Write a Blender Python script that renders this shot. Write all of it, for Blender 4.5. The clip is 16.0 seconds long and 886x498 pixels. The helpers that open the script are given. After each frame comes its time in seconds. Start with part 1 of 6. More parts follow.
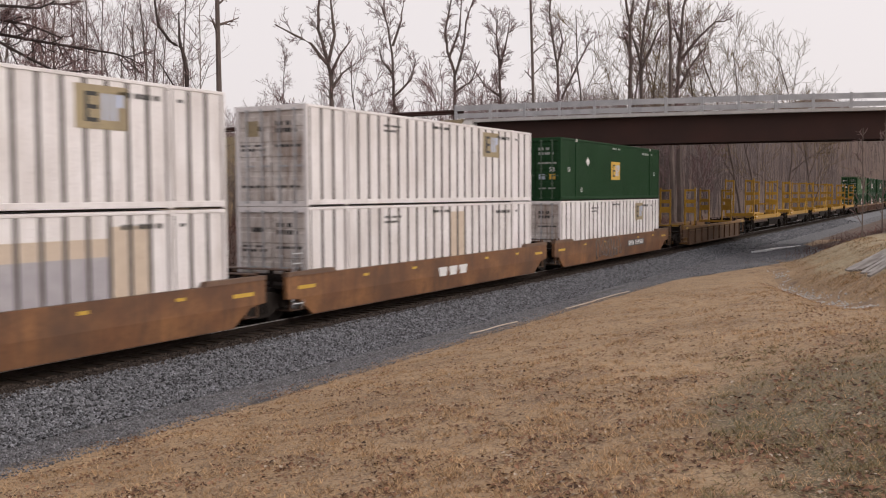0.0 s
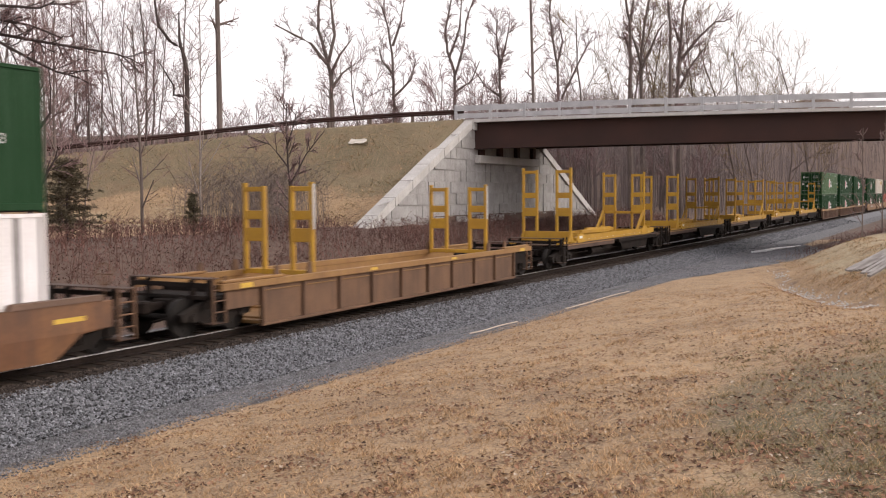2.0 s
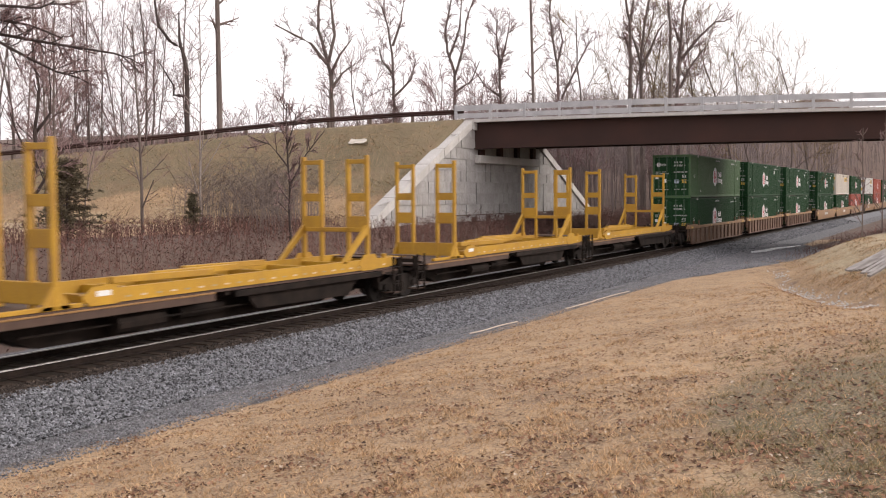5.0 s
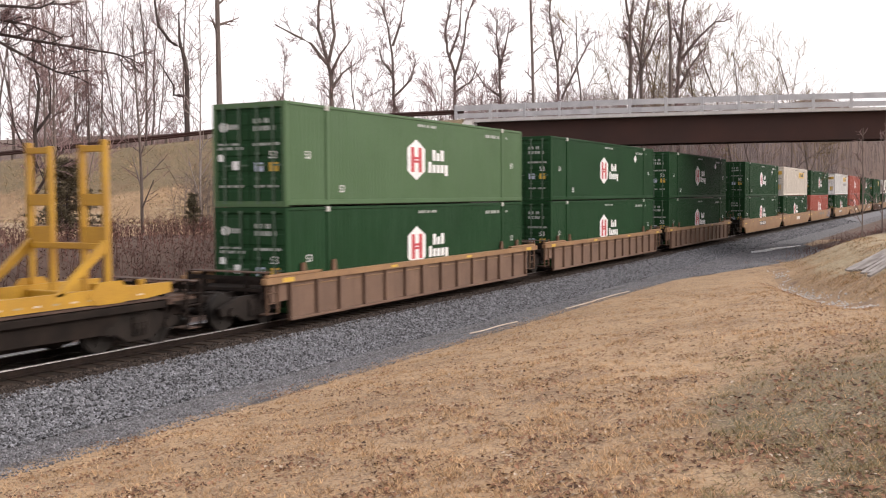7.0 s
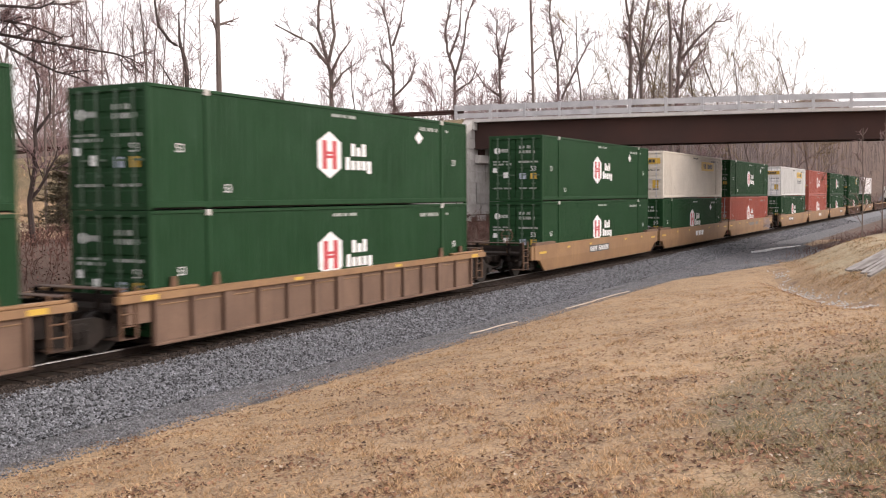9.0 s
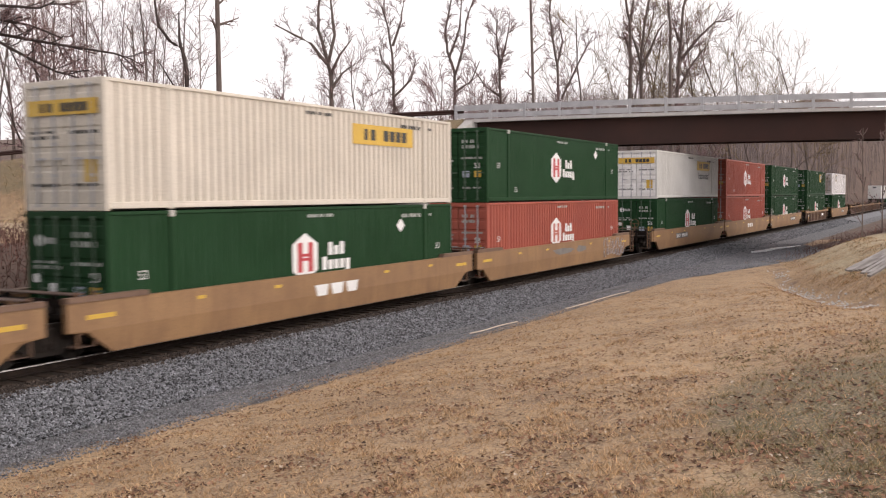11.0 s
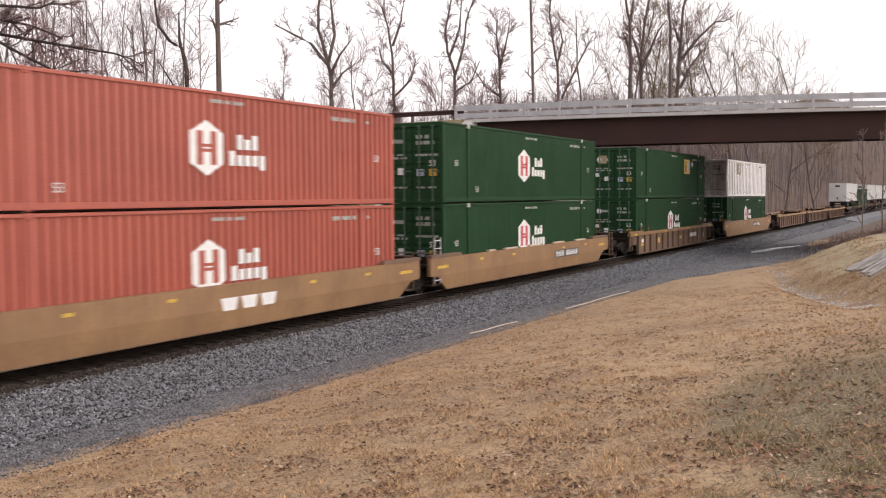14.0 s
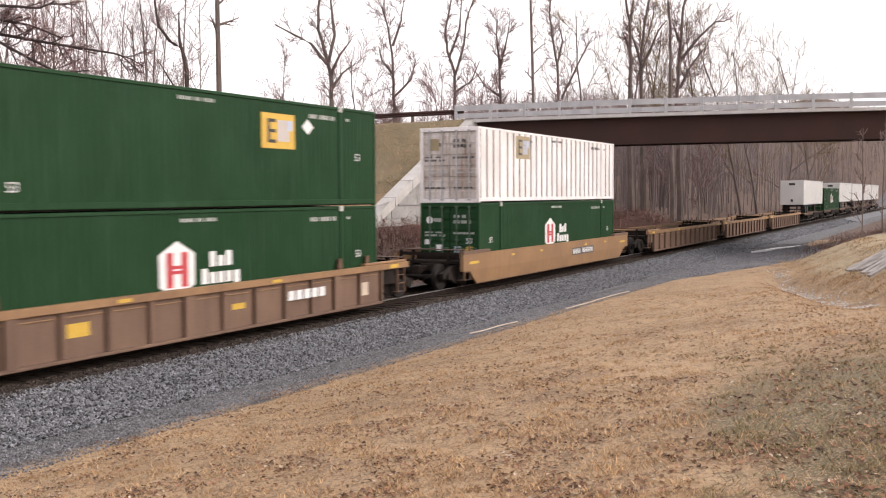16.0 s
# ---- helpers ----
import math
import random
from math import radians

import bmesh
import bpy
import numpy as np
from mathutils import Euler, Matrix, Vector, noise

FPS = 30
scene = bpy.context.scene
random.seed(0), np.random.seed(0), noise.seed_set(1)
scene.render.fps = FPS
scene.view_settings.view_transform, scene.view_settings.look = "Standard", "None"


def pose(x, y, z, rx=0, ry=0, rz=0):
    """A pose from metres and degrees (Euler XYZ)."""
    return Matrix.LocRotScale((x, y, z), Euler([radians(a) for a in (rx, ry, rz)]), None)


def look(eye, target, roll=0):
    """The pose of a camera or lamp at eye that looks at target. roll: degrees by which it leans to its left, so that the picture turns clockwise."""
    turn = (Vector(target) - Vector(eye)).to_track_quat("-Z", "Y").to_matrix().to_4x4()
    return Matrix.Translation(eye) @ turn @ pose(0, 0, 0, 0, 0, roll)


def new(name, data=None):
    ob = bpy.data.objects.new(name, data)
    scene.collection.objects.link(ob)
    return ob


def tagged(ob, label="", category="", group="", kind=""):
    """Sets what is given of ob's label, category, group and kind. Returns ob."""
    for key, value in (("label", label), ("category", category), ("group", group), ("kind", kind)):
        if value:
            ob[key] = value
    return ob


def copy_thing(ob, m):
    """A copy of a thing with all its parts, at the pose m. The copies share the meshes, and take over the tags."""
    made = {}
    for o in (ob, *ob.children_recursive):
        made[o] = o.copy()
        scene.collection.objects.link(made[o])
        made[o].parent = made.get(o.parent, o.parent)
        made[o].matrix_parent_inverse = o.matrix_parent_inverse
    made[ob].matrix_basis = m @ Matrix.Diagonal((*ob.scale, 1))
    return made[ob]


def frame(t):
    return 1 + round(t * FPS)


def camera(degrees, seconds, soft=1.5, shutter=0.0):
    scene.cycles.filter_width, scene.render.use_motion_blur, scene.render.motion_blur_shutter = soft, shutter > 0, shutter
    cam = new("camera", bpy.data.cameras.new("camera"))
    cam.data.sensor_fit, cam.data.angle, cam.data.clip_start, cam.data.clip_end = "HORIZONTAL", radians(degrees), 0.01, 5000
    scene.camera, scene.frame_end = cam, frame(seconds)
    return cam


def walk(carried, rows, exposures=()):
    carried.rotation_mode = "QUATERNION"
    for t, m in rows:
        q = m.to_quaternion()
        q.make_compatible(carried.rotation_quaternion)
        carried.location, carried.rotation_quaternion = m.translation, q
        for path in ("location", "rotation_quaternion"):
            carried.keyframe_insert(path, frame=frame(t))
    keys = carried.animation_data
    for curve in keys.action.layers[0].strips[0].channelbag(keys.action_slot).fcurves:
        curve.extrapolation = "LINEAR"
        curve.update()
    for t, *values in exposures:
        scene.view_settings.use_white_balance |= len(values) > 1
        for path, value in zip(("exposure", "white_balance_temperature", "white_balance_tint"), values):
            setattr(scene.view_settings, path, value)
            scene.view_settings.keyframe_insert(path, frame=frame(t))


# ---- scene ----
# ---------- camera: it stands still ----------
cam = camera(48.84, 16.0, soft=1.1, shutter=0.25)
EYE = (17.939, 0.0, 3.52)
PAN, TILT, ROLL = 28.354, -3.1975, -0.321
AIM = (EYE[0] - math.sin(radians(PAN)) * math.cos(radians(TILT)), math.cos(radians(PAN)) * math.cos(radians(TILT)), EYE[2] + math.sin(radians(TILT)))
# the clip's camera opens up as the white containers leave
EXPOSURES = ((0.0, -0.13), (0.7, -0.02), (1.5, 0.24), (2.5, 0.44), (4.0, 0.46), (6.5, 0.54), (7.5, 0.62), (8.0, 0.68), (9.0, 0.68), (11.5, 0.3), (12.5, 0.38), (13.5, 0.2), (14.2, 0.45), (15.0, 0.6), (16.0, 0.62))
VIEW = look(EYE, AIM, ROLL)
walk(cam, [(0.0, VIEW), (16.0, VIEW)], exposures=[(t, e, 6650, 13) for t, e in EXPOSURES])

# ---------- world and sun: a bright overcast evening ----------
SUN_AZ, SUN_EL = radians(62), radians(24)
world = bpy.data.worlds.new("overcast_sky")
scene.world = world
world.use_nodes = True
wn = world.node_tree.nodes
wl = world.node_tree.links
sky = wn.new("ShaderNodeTexSky")
sky.sky_type = 'NISHITA'
sky.sun_disc = False
sky.sun_elevation, sky.sun_rotation = SUN_EL, SUN_AZ
sky.air_density, sky.dust_density, sky.ozone_density = 1.0, 6.0, 1.0
veil = wn.new("ShaderNodeHueSaturation")
veil.inputs["Saturation"].default_value = 0.28
cloud = wn.new("ShaderNodeMix")
cloud.data_type = 'RGBA'
cloud.inputs[0].default_value = 0.72
cloud.inputs[7].default_value = (9.3, 8.9, 9.0, 1)
wl.new(sky.outputs[0], veil.inputs["Color"])
wl.new(veil.outputs[0], cloud.inputs[6])
wl.new(cloud.outputs[2], wn["Background"].inputs[0])
wn["Background"].inputs[1].default_value = 0.125
sun = new("sun", bpy.data.lights.new("sun", 'SUN'))
sun.data.energy, sun.data.angle, sun.data.color = 1.0, radians(18), (1.0, 0.93, 0.84)
sun.matrix_world = look((0, 0, 60), (-math.sin(SUN_AZ) * math.cos(SUN_EL), -math.cos(SUN_AZ) * math.cos(SUN_EL), 60 - math.sin(SUN_EL)))

# ---------- materials ----------
MATS = {}


def mat(name, a, b=None, rough=0.7, metal=0.0, scale=3.0, fine=40.0, bump=0.15, streak=0.0, dirt=None, dirt_amount=0.0, stretch=(1, 1, 1), ior=1.45, island=0.0, spec=0.5):
    """Two colours mixed by noise at two sizes, with optional vertical streaks and a coat of dirt, and fine relief."""
    m = bpy.data.materials.new(name)
    m.use_nodes = True
    n, l = m.node_tree.nodes, m.node_tree.links
    bs = n["Principled BSDF"]
    bs.inputs["Roughness"].default_value, bs.inputs["Metallic"].default_value = rough, metal
    bs.inputs["IOR"].default_value = ior
    bs.inputs["Specular IOR Level"].default_value = spec
    co = n.new("ShaderNodeTexCoord")
    info = n.new("ShaderNodeObjectInfo")
    add = n.new("ShaderNodeVectorMath")
    add.operation = 'MULTIPLY_ADD'
    add.inputs[1].default_value = stretch
    shift = n.new("ShaderNodeVectorMath")
    shift.operation = 'SCALE'
    shift.inputs[0].default_value = (37.0, 19.0, 53.0)
    l.new(info.outputs["Random"], shift.inputs["Scale"])
    l.new(co.outputs["Object"], add.inputs[0])
    l.new(shift.outputs[0], add.inputs[2])

    def cloud_of(s, detail=4.0, src=None):
        t = n.new("ShaderNodeTexNoise")
        t.inputs["Scale"].default_value, t.inputs["Detail"].default_value = s, detail
        l.new((src or add).outputs[0], t.inputs["Vector"])
        return t

    def mix(fac, c1, c2, amount=1.0, lo=0.35, hi=0.65):
        r = n.new("ShaderNodeMapRange")
        r.inputs[1].default_value, r.inputs[2].default_value, r.inputs[4].default_value = lo, hi, amount
        l.new(fac, r.inputs[0])
        x = n.new("ShaderNodeMix")
        x.data_type = 'RGBA'
        l.new(r.outputs[0], x.inputs[0])
        for i, c in ((6, c1), (7, c2)):
            if isinstance(c, tuple):
                x.inputs[i].default_value = (*c, 1)
            else:
                l.new(c, x.inputs[i])
        return x.outputs[2]

    b = b or tuple(0.75 * v for v in a)
    big, small = cloud_of(scale), cloud_of(fine, 3.0)
    col = mix(big.outputs["Fac"], a, b)
    col = mix(small.outputs["Fac"], col, tuple(0.6 * v for v in b), 0.5, 0.45, 0.75)
    if streak:
        sv = n.new("ShaderNodeVectorMath")
        sv.operation = 'MULTIPLY'
        sv.inputs[1].default_value = (5, 5, 0.35)
        l.new(add.outputs[0], sv.inputs[0])
        st = cloud_of(1.6, 5.0, sv)
        col = mix(st.outputs["Fac"], col, dirt or tuple(0.5 * v for v in a), streak, 0.5, 0.72)
    if dirt_amount:
        d = cloud_of(0.7, 6.0)
        col = mix(d.outputs["Fac"], col, dirt, dirt_amount, 0.42, 0.7)
    if island:
        geo = n.new("ShaderNodeNewGeometry")
        hv = n.new("ShaderNodeHueSaturation")
        mr = n.new("ShaderNodeMapRange")
        mr.inputs[3].default_value, mr.inputs[4].default_value = 1 - island, 1 + island
        l.new(geo.outputs["Random Per Island"], mr.inputs[0])
        l.new(mr.outputs[0], hv.inputs["Value"])
        l.new(col, hv.inputs["Color"])
        col = hv.outputs[0]
    l.new(col, bs.inputs["Base Color"])
    bp = n.new("ShaderNodeBump")
    bp.inputs["Strength"].default_value, bp.inputs["Distance"].default_value = bump, 0.02
    l.new(small.outputs["Fac"], bp.inputs["Height"])
    l.new(bp.outputs[0], bs.inputs["Normal"])
    MATS[name] = m
    return m


RUST = (0.11, 0.055, 0.03)
GREEN = mat("green_paint", (0.0075, 0.037, 0.0115), (0.010, 0.045, 0.015), 0.55, 0, 0.5, 30, 0.05, 0.4, (0.028, 0.068, 0.036), 0.2, spec=0.16)
GREEN_PALE = mat("faded_green_paint", (0.055, 0.11, 0.045), (0.065, 0.125, 0.055), 0.55, 0, 0.5, 30, 0.05, 0.3, (0.08, 0.13, 0.075), 0.15, spec=0.35)
WHITE = mat("white_paint", (0.84, 0.81, 0.82), (0.76, 0.73, 0.735), 0.5, 0, 0.6, 25, 0.05, 0.35, (0.36, 0.3, 0.26), 0.25)
CREAM = mat("cream_paint", (0.66, 0.6, 0.52), (0.58, 0.53, 0.46), 0.5, 0, 0.6, 25, 0.05, 0.25, (0.45, 0.38, 0.3))
CLEAN = mat("clean_white_paint", (0.66, 0.65, 0.625), (0.58, 0.57, 0.545), 0.45, 0, 0.6, 25, 0.04, 0.12, (0.5, 0.47, 0.44))
RED = mat("orange_red_paint", (0.4, 0.095, 0.062), (0.34, 0.08, 0.055), 0.5, 0, 0.6, 25, 0.05, 0.25, (0.36, 0.13, 0.09))
GREY_END = mat("rust_stained_white_paint", (0.72, 0.68, 0.66), (0.55, 0.5, 0.47), 0.65, 0, 0.9, 14, 0.1, 0.85, (0.15, 0.075, 0.035), 0.6)
# brighter copy of the clean white: light the doors lack, put into colour
DOOR_LIT = mat("lit_white_door_paint", (0.86, 0.85, 0.84), (0.78, 0.77, 0.76), 0.5, 0, 1.2, 20, 0.05, 0.25, (0.42, 0.36, 0.3))
SEAM = mat("dark_seam", (0.12, 0.1, 0.1), (0.16, 0.14, 0.13), 0.8)
SEAM_PALE = mat("pale_seam", (0.34, 0.31, 0.29), (0.28, 0.25, 0.23), 0.8)
DARK = mat("dark_steel", (0.011, 0.0085, 0.0075), (0.024, 0.017, 0.014), 0.8, 0, 2, 30, 0.2, spec=0.15)
GALV = mat("galvanised_steel", (0.5, 0.5, 0.52), (0.4, 0.4, 0.42), 0.5, 0.3, 1.5, 20, 0.1)
STEEL = mat("polished_rail_head", (0.46, 0.45, 0.45), (0.34, 0.32, 0.32), 0.38, 0.9, 2, 40, 0.05)
RAILRUST = mat("rusty_rail_side", (0.014, 0.0095, 0.008), (0.024, 0.016, 0.013), 0.9, spec=0.2)
CAR_TAN = mat("tan_car_paint", (0.3, 0.172, 0.08), (0.245, 0.138, 0.068), 0.6, 0, 0.8, 20, 0.1, 0.45, (0.16, 0.085, 0.045), 0.5)
CAR_BROWN = mat("brown_grimy_car_paint", (0.25, 0.115, 0.046), (0.15, 0.065, 0.03), 0.65, 0, 0.8, 9, 0.12, 0.65, (0.075, 0.04, 0.026), 0.85)
CAR_ORANGE = mat("orange_brown_car_paint", (0.31, 0.17, 0.055), (0.25, 0.13, 0.045), 0.65, 0, 0.8, 20, 0.1, 0.4, (0.14, 0.07, 0.035), 0.3)
CAR_RUST = mat("rusty_brown_car_paint", (0.13, 0.072, 0.043), (0.18, 0.098, 0.055), 0.8, 0, 0.8, 20, 0.12, 0.6, (0.07, 0.04, 0.028), 0.55)
CAR_RIB = mat("dusty_brown_car_paint", (0.15, 0.09, 0.062), (0.19, 0.115, 0.078), 0.75, 0, 0.8, 20, 0.12, 0.5, (0.09, 0.055, 0.04), 0.5)
CAR_DECK = mat("rusty_deck_steel", (0.055, 0.03, 0.021), (0.105, 0.062, 0.044), 0.8, 0, 1.0, 20, 0.15, 0.3, (0.05, 0.035, 0.03), 0.3)
YELLOW = mat("yellow_rack_paint", (0.47, 0.26, 0.015), (0.39, 0.205, 0.015), 0.55, 0, 1.2, 25, 0.08, 0.3, (0.25, 0.14, 0.03), 0.25)
DECAL_Y = mat("yellow_panel_paint", (0.62, 0.4, 0.06), (0.55, 0.34, 0.05), 0.5)
DECAL_W = mat("white_lettering", (0.78, 0.78, 0.78), (0.7, 0.7, 0.7), 0.5)
DECAL_S = mat("faded_small_lettering", (0.42, 0.44, 0.42), (0.34, 0.36, 0.34), 0.6)
DECAL_F = mat("faded_tan_panel", (0.36, 0.29, 0.17), (0.3, 0.24, 0.15), 0.6, 0, 2, 20, 0.05, 0.3, (0.2, 0.15, 0.1))
HAZE = mat("grey_wood_stem", (0.185, 0.15, 0.145), (0.225, 0.182, 0.175), 0.95, 0, 0.1, 4, 0.0, island=0.22)
# near-white colour stands in for the sky mirrored in a puddle
PUDDLE_SKY = mat("pale_sky_puddle", (0.72, 0.73, 0.75), (0.6, 0.61, 0.64), 0.3, 0, 1.5, 12, 0.1)
ROD = mat("worn_green_rod", (0.045, 0.09, 0.055), (0.075, 0.12, 0.08), 0.5)
DECAL_R = mat("red_lettering", (0.5, 0.05, 0.06), (0.42, 0.04, 0.05), 0.5)
DECAL_K = mat("black_lettering", (0.02, 0.02, 0.02), (0.03, 0.03, 0.03), 0.5)
DECAL_B = mat("pale_blue_lettering", (0.45, 0.5, 0.62), (0.4, 0.45, 0.58), 0.5)
PATCH_G = mat("grey_paint_patch", (0.42, 0.4, 0.43), (0.36, 0.34, 0.37), 0.6)
PATCH_D = mat("grey_blotch_paint", (0.15, 0.14, 0.135), (0.2, 0.185, 0.175), 0.7)
PATCH_K = mat("dark_grey_lettering", (0.06, 0.06, 0.065), (0.08, 0.08, 0.085), 0.6)
PATCH_T = mat("tan_paint_patch", (0.6, 0.5, 0.4), (0.54, 0.44, 0.35), 0.6)
CONCRETE = mat("pale_concrete", (0.43, 0.415, 0.405), (0.33, 0.315, 0.305), 0.9, 0, 0.9, 9, 0.6, 0.4, (0.22, 0.2, 0.185), 0.35)
COPING = mat("light_concrete", (0.56, 0.54, 0.52), (0.47, 0.45, 0.43), 0.85, 0, 0.8, 14, 0.2, 0.35, (0.34, 0.3, 0.27))
WEATHER = mat("weathering_steel", (0.05, 0.02, 0.015), (0.036, 0.016, 0.013), 0.8, 0, 0.5, 20, 0.15, 0.3, (0.035, 0.018, 0.014))
TIE = mat("creosoted_timber", (0.03, 0.021, 0.016), (0.055, 0.039, 0.03), 0.9, 0, 3, 30, 0.3, spec=0.2)
GRAVEL = mat("pale_grey_gravel", (0.11, 0.108, 0.118), (0.22, 0.218, 0.232), 0.9, 0, 6, 50, 0.2, island=0.6)
# oily stone, its tone lowered further for the shade under the train
GRIME_SHADE = mat("oily_shaded_ballast", (0.022, 0.017, 0.014), (0.048, 0.036, 0.029), 0.95, 0, 3, 25, 0.5, spec=0.2)
STONE = mat("grey_ballast_stone", (0.092, 0.094, 0.103), (0.185, 0.189, 0.205), 0.85, 0, 6, 50, 0.3, island=0.9)
STONE_FOUL = mat("fouled_brown_ballast", (0.035, 0.027, 0.023), (0.075, 0.058, 0.049), 0.95, 0, 4, 30, 0.5, island=0.7, spec=0.2)
BARK = mat("grey_brown_bark", (0.12, 0.095, 0.085), (0.18, 0.14, 0.125), 0.95, 0, 2.5, 20, 0.4, stretch=(1, 1, 0.3))
BARK_DARK = mat("dark_bark", (0.05, 0.035, 0.032), (0.075, 0.055, 0.05), 0.95, 0, 2.5, 20, 0.4, stretch=(1, 1, 0.3))
BARK_PALE = mat("pale_bark", (0.34, 0.3, 0.28), (0.24, 0.2, 0.18), 0.9, 0, 2.5, 20, 0.3, stretch=(1, 1, 0.3))
TWIG = mat("reddish_twig", (0.19, 0.122, 0.122), (0.25, 0.165, 0.163), 0.95, 0, 1, 10, 0.0)
# the glow of the sky behind is mixed into this twig colour
TWIG_WARM = mat("warm_backlit_twig", (0.15, 0.105, 0.055), (0.2, 0.145, 0.075), 0.95, 0, 1, 10, 0.0)
BRUSH = mat("brown_brush_stem", (0.085, 0.042, 0.036), (0.18, 0.092, 0.075), 0.95, 0, 0.3, 6, 0.0, island=0.45)
CEDAR = mat("cedar_needles", (0.085, 0.075, 0.045), (0.125, 0.095, 0.06), 0.9, 0, 1.2, 12, 0.1, island=0.50)
GRASS = mat("dry_grass_blade", (0.56, 0.375, 0.21), (0.36, 0.225, 0.122), 0.9, 0, 0.6, 9, 0.0, island=0.5)
GRASS_GREEN = mat("green_grass_blade", (0.17, 0.15, 0.07), (0.25, 0.195, 0.1), 0.9, 0, 0.35, 9, 0.0, island=0.45)
LEAF = mat("fallen_leaf", (0.115, 0.055, 0.032), (0.24, 0.125, 0.072), 0.8, 0, 3, 9, 0.0, island=0.70)
LEAF_PALE = mat("pale_fallen_leaf", (0.5, 0.42, 0.34), (0.4, 0.32, 0.24), 0.8, 0, 3, 9, 0.0, island=0.40)
BOARD = mat("weathered_grey_board", (0.4, 0.375, 0.36), (0.22, 0.195, 0.18), 0.85, 0, 2, 30, 0.3)
TYRE = mat("tyre_rubber", (0.02, 0.02, 0.02), (0.03, 0.03, 0.03), 0.9)


# ---------- mesh helpers ----------
class Build:
    """Collects boxes, prisms and tubes into one mesh."""

    def __init__(self):
        self.v, self.f = [], []

    def add(self, verts, faces):
        k = len(self.v)
        self.v.extend(verts)
        self.f.extend(tuple(i + k for i in f) for f in faces)
        return self

    def box(self, x0, x1, y0, y1, z0, z1, c=0.0):
        if c <= 0:
            v = [(x, y, z) for x in (x0, x1) for y in (y0, y1) for z in (z0, z1)]
            return self.add(v, [(0, 1, 3, 2), (4, 6, 7, 5), (0, 4, 5, 1), (2, 3, 7, 6), (0, 2, 6, 4), (1, 5, 7, 3)])
        c = min(c, 0.45 * min(x1 - x0, y1 - y0, z1 - z0))
        v = []
        for x in (x0, x1):
            for y in (y0, y1):
                for z in (z0, z1):
                    sx, sy, sz = (c if x == x0 else -c), (c if y == y0 else -c), (c if z == z0 else -c)
                    v += [(x, y + sy, z + sz), (x + sx, y, z + sz), (x + sx, y + sy, z)]
        q = lambda i, a: 3 * i + a
        f = []
        for a, (i, j, k, m) in ((0, (0, 1, 3, 2)), (0, (4, 6, 7, 5)), (1, (0, 4, 5, 1)), (1, (2, 3, 7, 6)), (2, (0, 2, 6, 4)), (2, (1, 5, 7, 3))):
            f.append((q(i, a), q(j, a), q(k, a), q(m, a)))
        for i, j, a, b in ((0, 1, 0, 1), (2, 3, 0, 1), (4, 5, 0, 1), (6, 7, 0, 1), (0, 2, 0, 2), (1, 3, 0, 2), (4, 6, 0, 2), (5, 7, 0, 2), (0, 4, 1, 2), (1, 5, 1, 2), (2, 6, 1, 2), (3, 7, 1, 2)):
            f.append((q(i, a), q(j, a), q(j, b), q(i, b)))
        for i in range(8):
            f.append((q(i, 0), q(i, 1), q(i, 2)))
        return self.add(v, f)

    def prism(self, outline, axis, lo, hi):
        """An outline of (a, b) points swept along an axis: for 'x' they are (y, z), for 'y' (x, z), for 'z' (x, y)."""
        put = {"x": lambda p, s: (s, p[0], p[1]), "y": lambda p, s: (p[0], s, p[1]), "z": lambda p, s: (p[0], p[1], s)}[axis]
        n = len(outline)
        v = [put(p, lo) for p in outline] + [put(p, hi) for p in outline]
        f = [tuple(range(n))[::-1], tuple(range(n, 2 * n))] + [(i, (i + 1) % n, n + (i + 1) % n, n + i) for i in range(n)]
        return self.add(v, f)

    def tube(self, pts, radii, k=6):
        """A tapered tube along points."""
        v, f = [], []
        n = len(pts)
        for i, p in enumerate(pts):
            a, b = pts[max(i - 1, 0)], pts[min(i + 1, n - 1)]
            d = Vector((b[0] - a[0], b[1] - a[1], b[2] - a[2]))
            if d.length < 1e-9:
                d = Vector((0, 0, 1))
            s = d.orthogonal().normalized()
            w = d.normalized().cross(s)
            r = radii[i] if isinstance(radii, (list, tuple)) else radii
            for j in range(k):
                c, e = math.cos(2 * math.pi * j / k) * r, math.sin(2 * math.pi * j / k) * r
                v.append((p[0] + c * s.x + e * w.x, p[1] + c * s.y + e * w.y, p[2] + c * s.z + e * w.z))
        for i in range(n - 1):
            for j in range(k):
                f.append((i * k + j, i * k + (j + 1) % k, (i + 1) * k + (j + 1) % k, (i + 1) * k + j))
        f += [tuple(range(k))[::-1], tuple(range((n - 1) * k, n * k))]
        return self.add(v, f)

    def disc(self, y, z, r, x0, x1, k=20):
        return self.prism([(y + r * math.cos(2 * math.pi * i / k), z + r * math.sin(2 * math.pi * i / k)) for i in range(k)], "x", x0, x1)

    def mesh(self, name, material, smooth=False):
        me = bpy.data.meshes.new(name)
        me.from_pydata(self.v, [], self.f)
        me.validate()
        bm = bmesh.new()
        bm.from_mesh(me)
        if len(bm.faces) < 60000:
            bmesh.ops.recalc_face_normals(bm, faces=bm.faces)
        bm.to_mesh(me)
        bm.free()
        me.materials.append(material)
        if smooth:
            me.polygons.foreach_set("use_smooth", [True] * len(me.polygons))
        return me


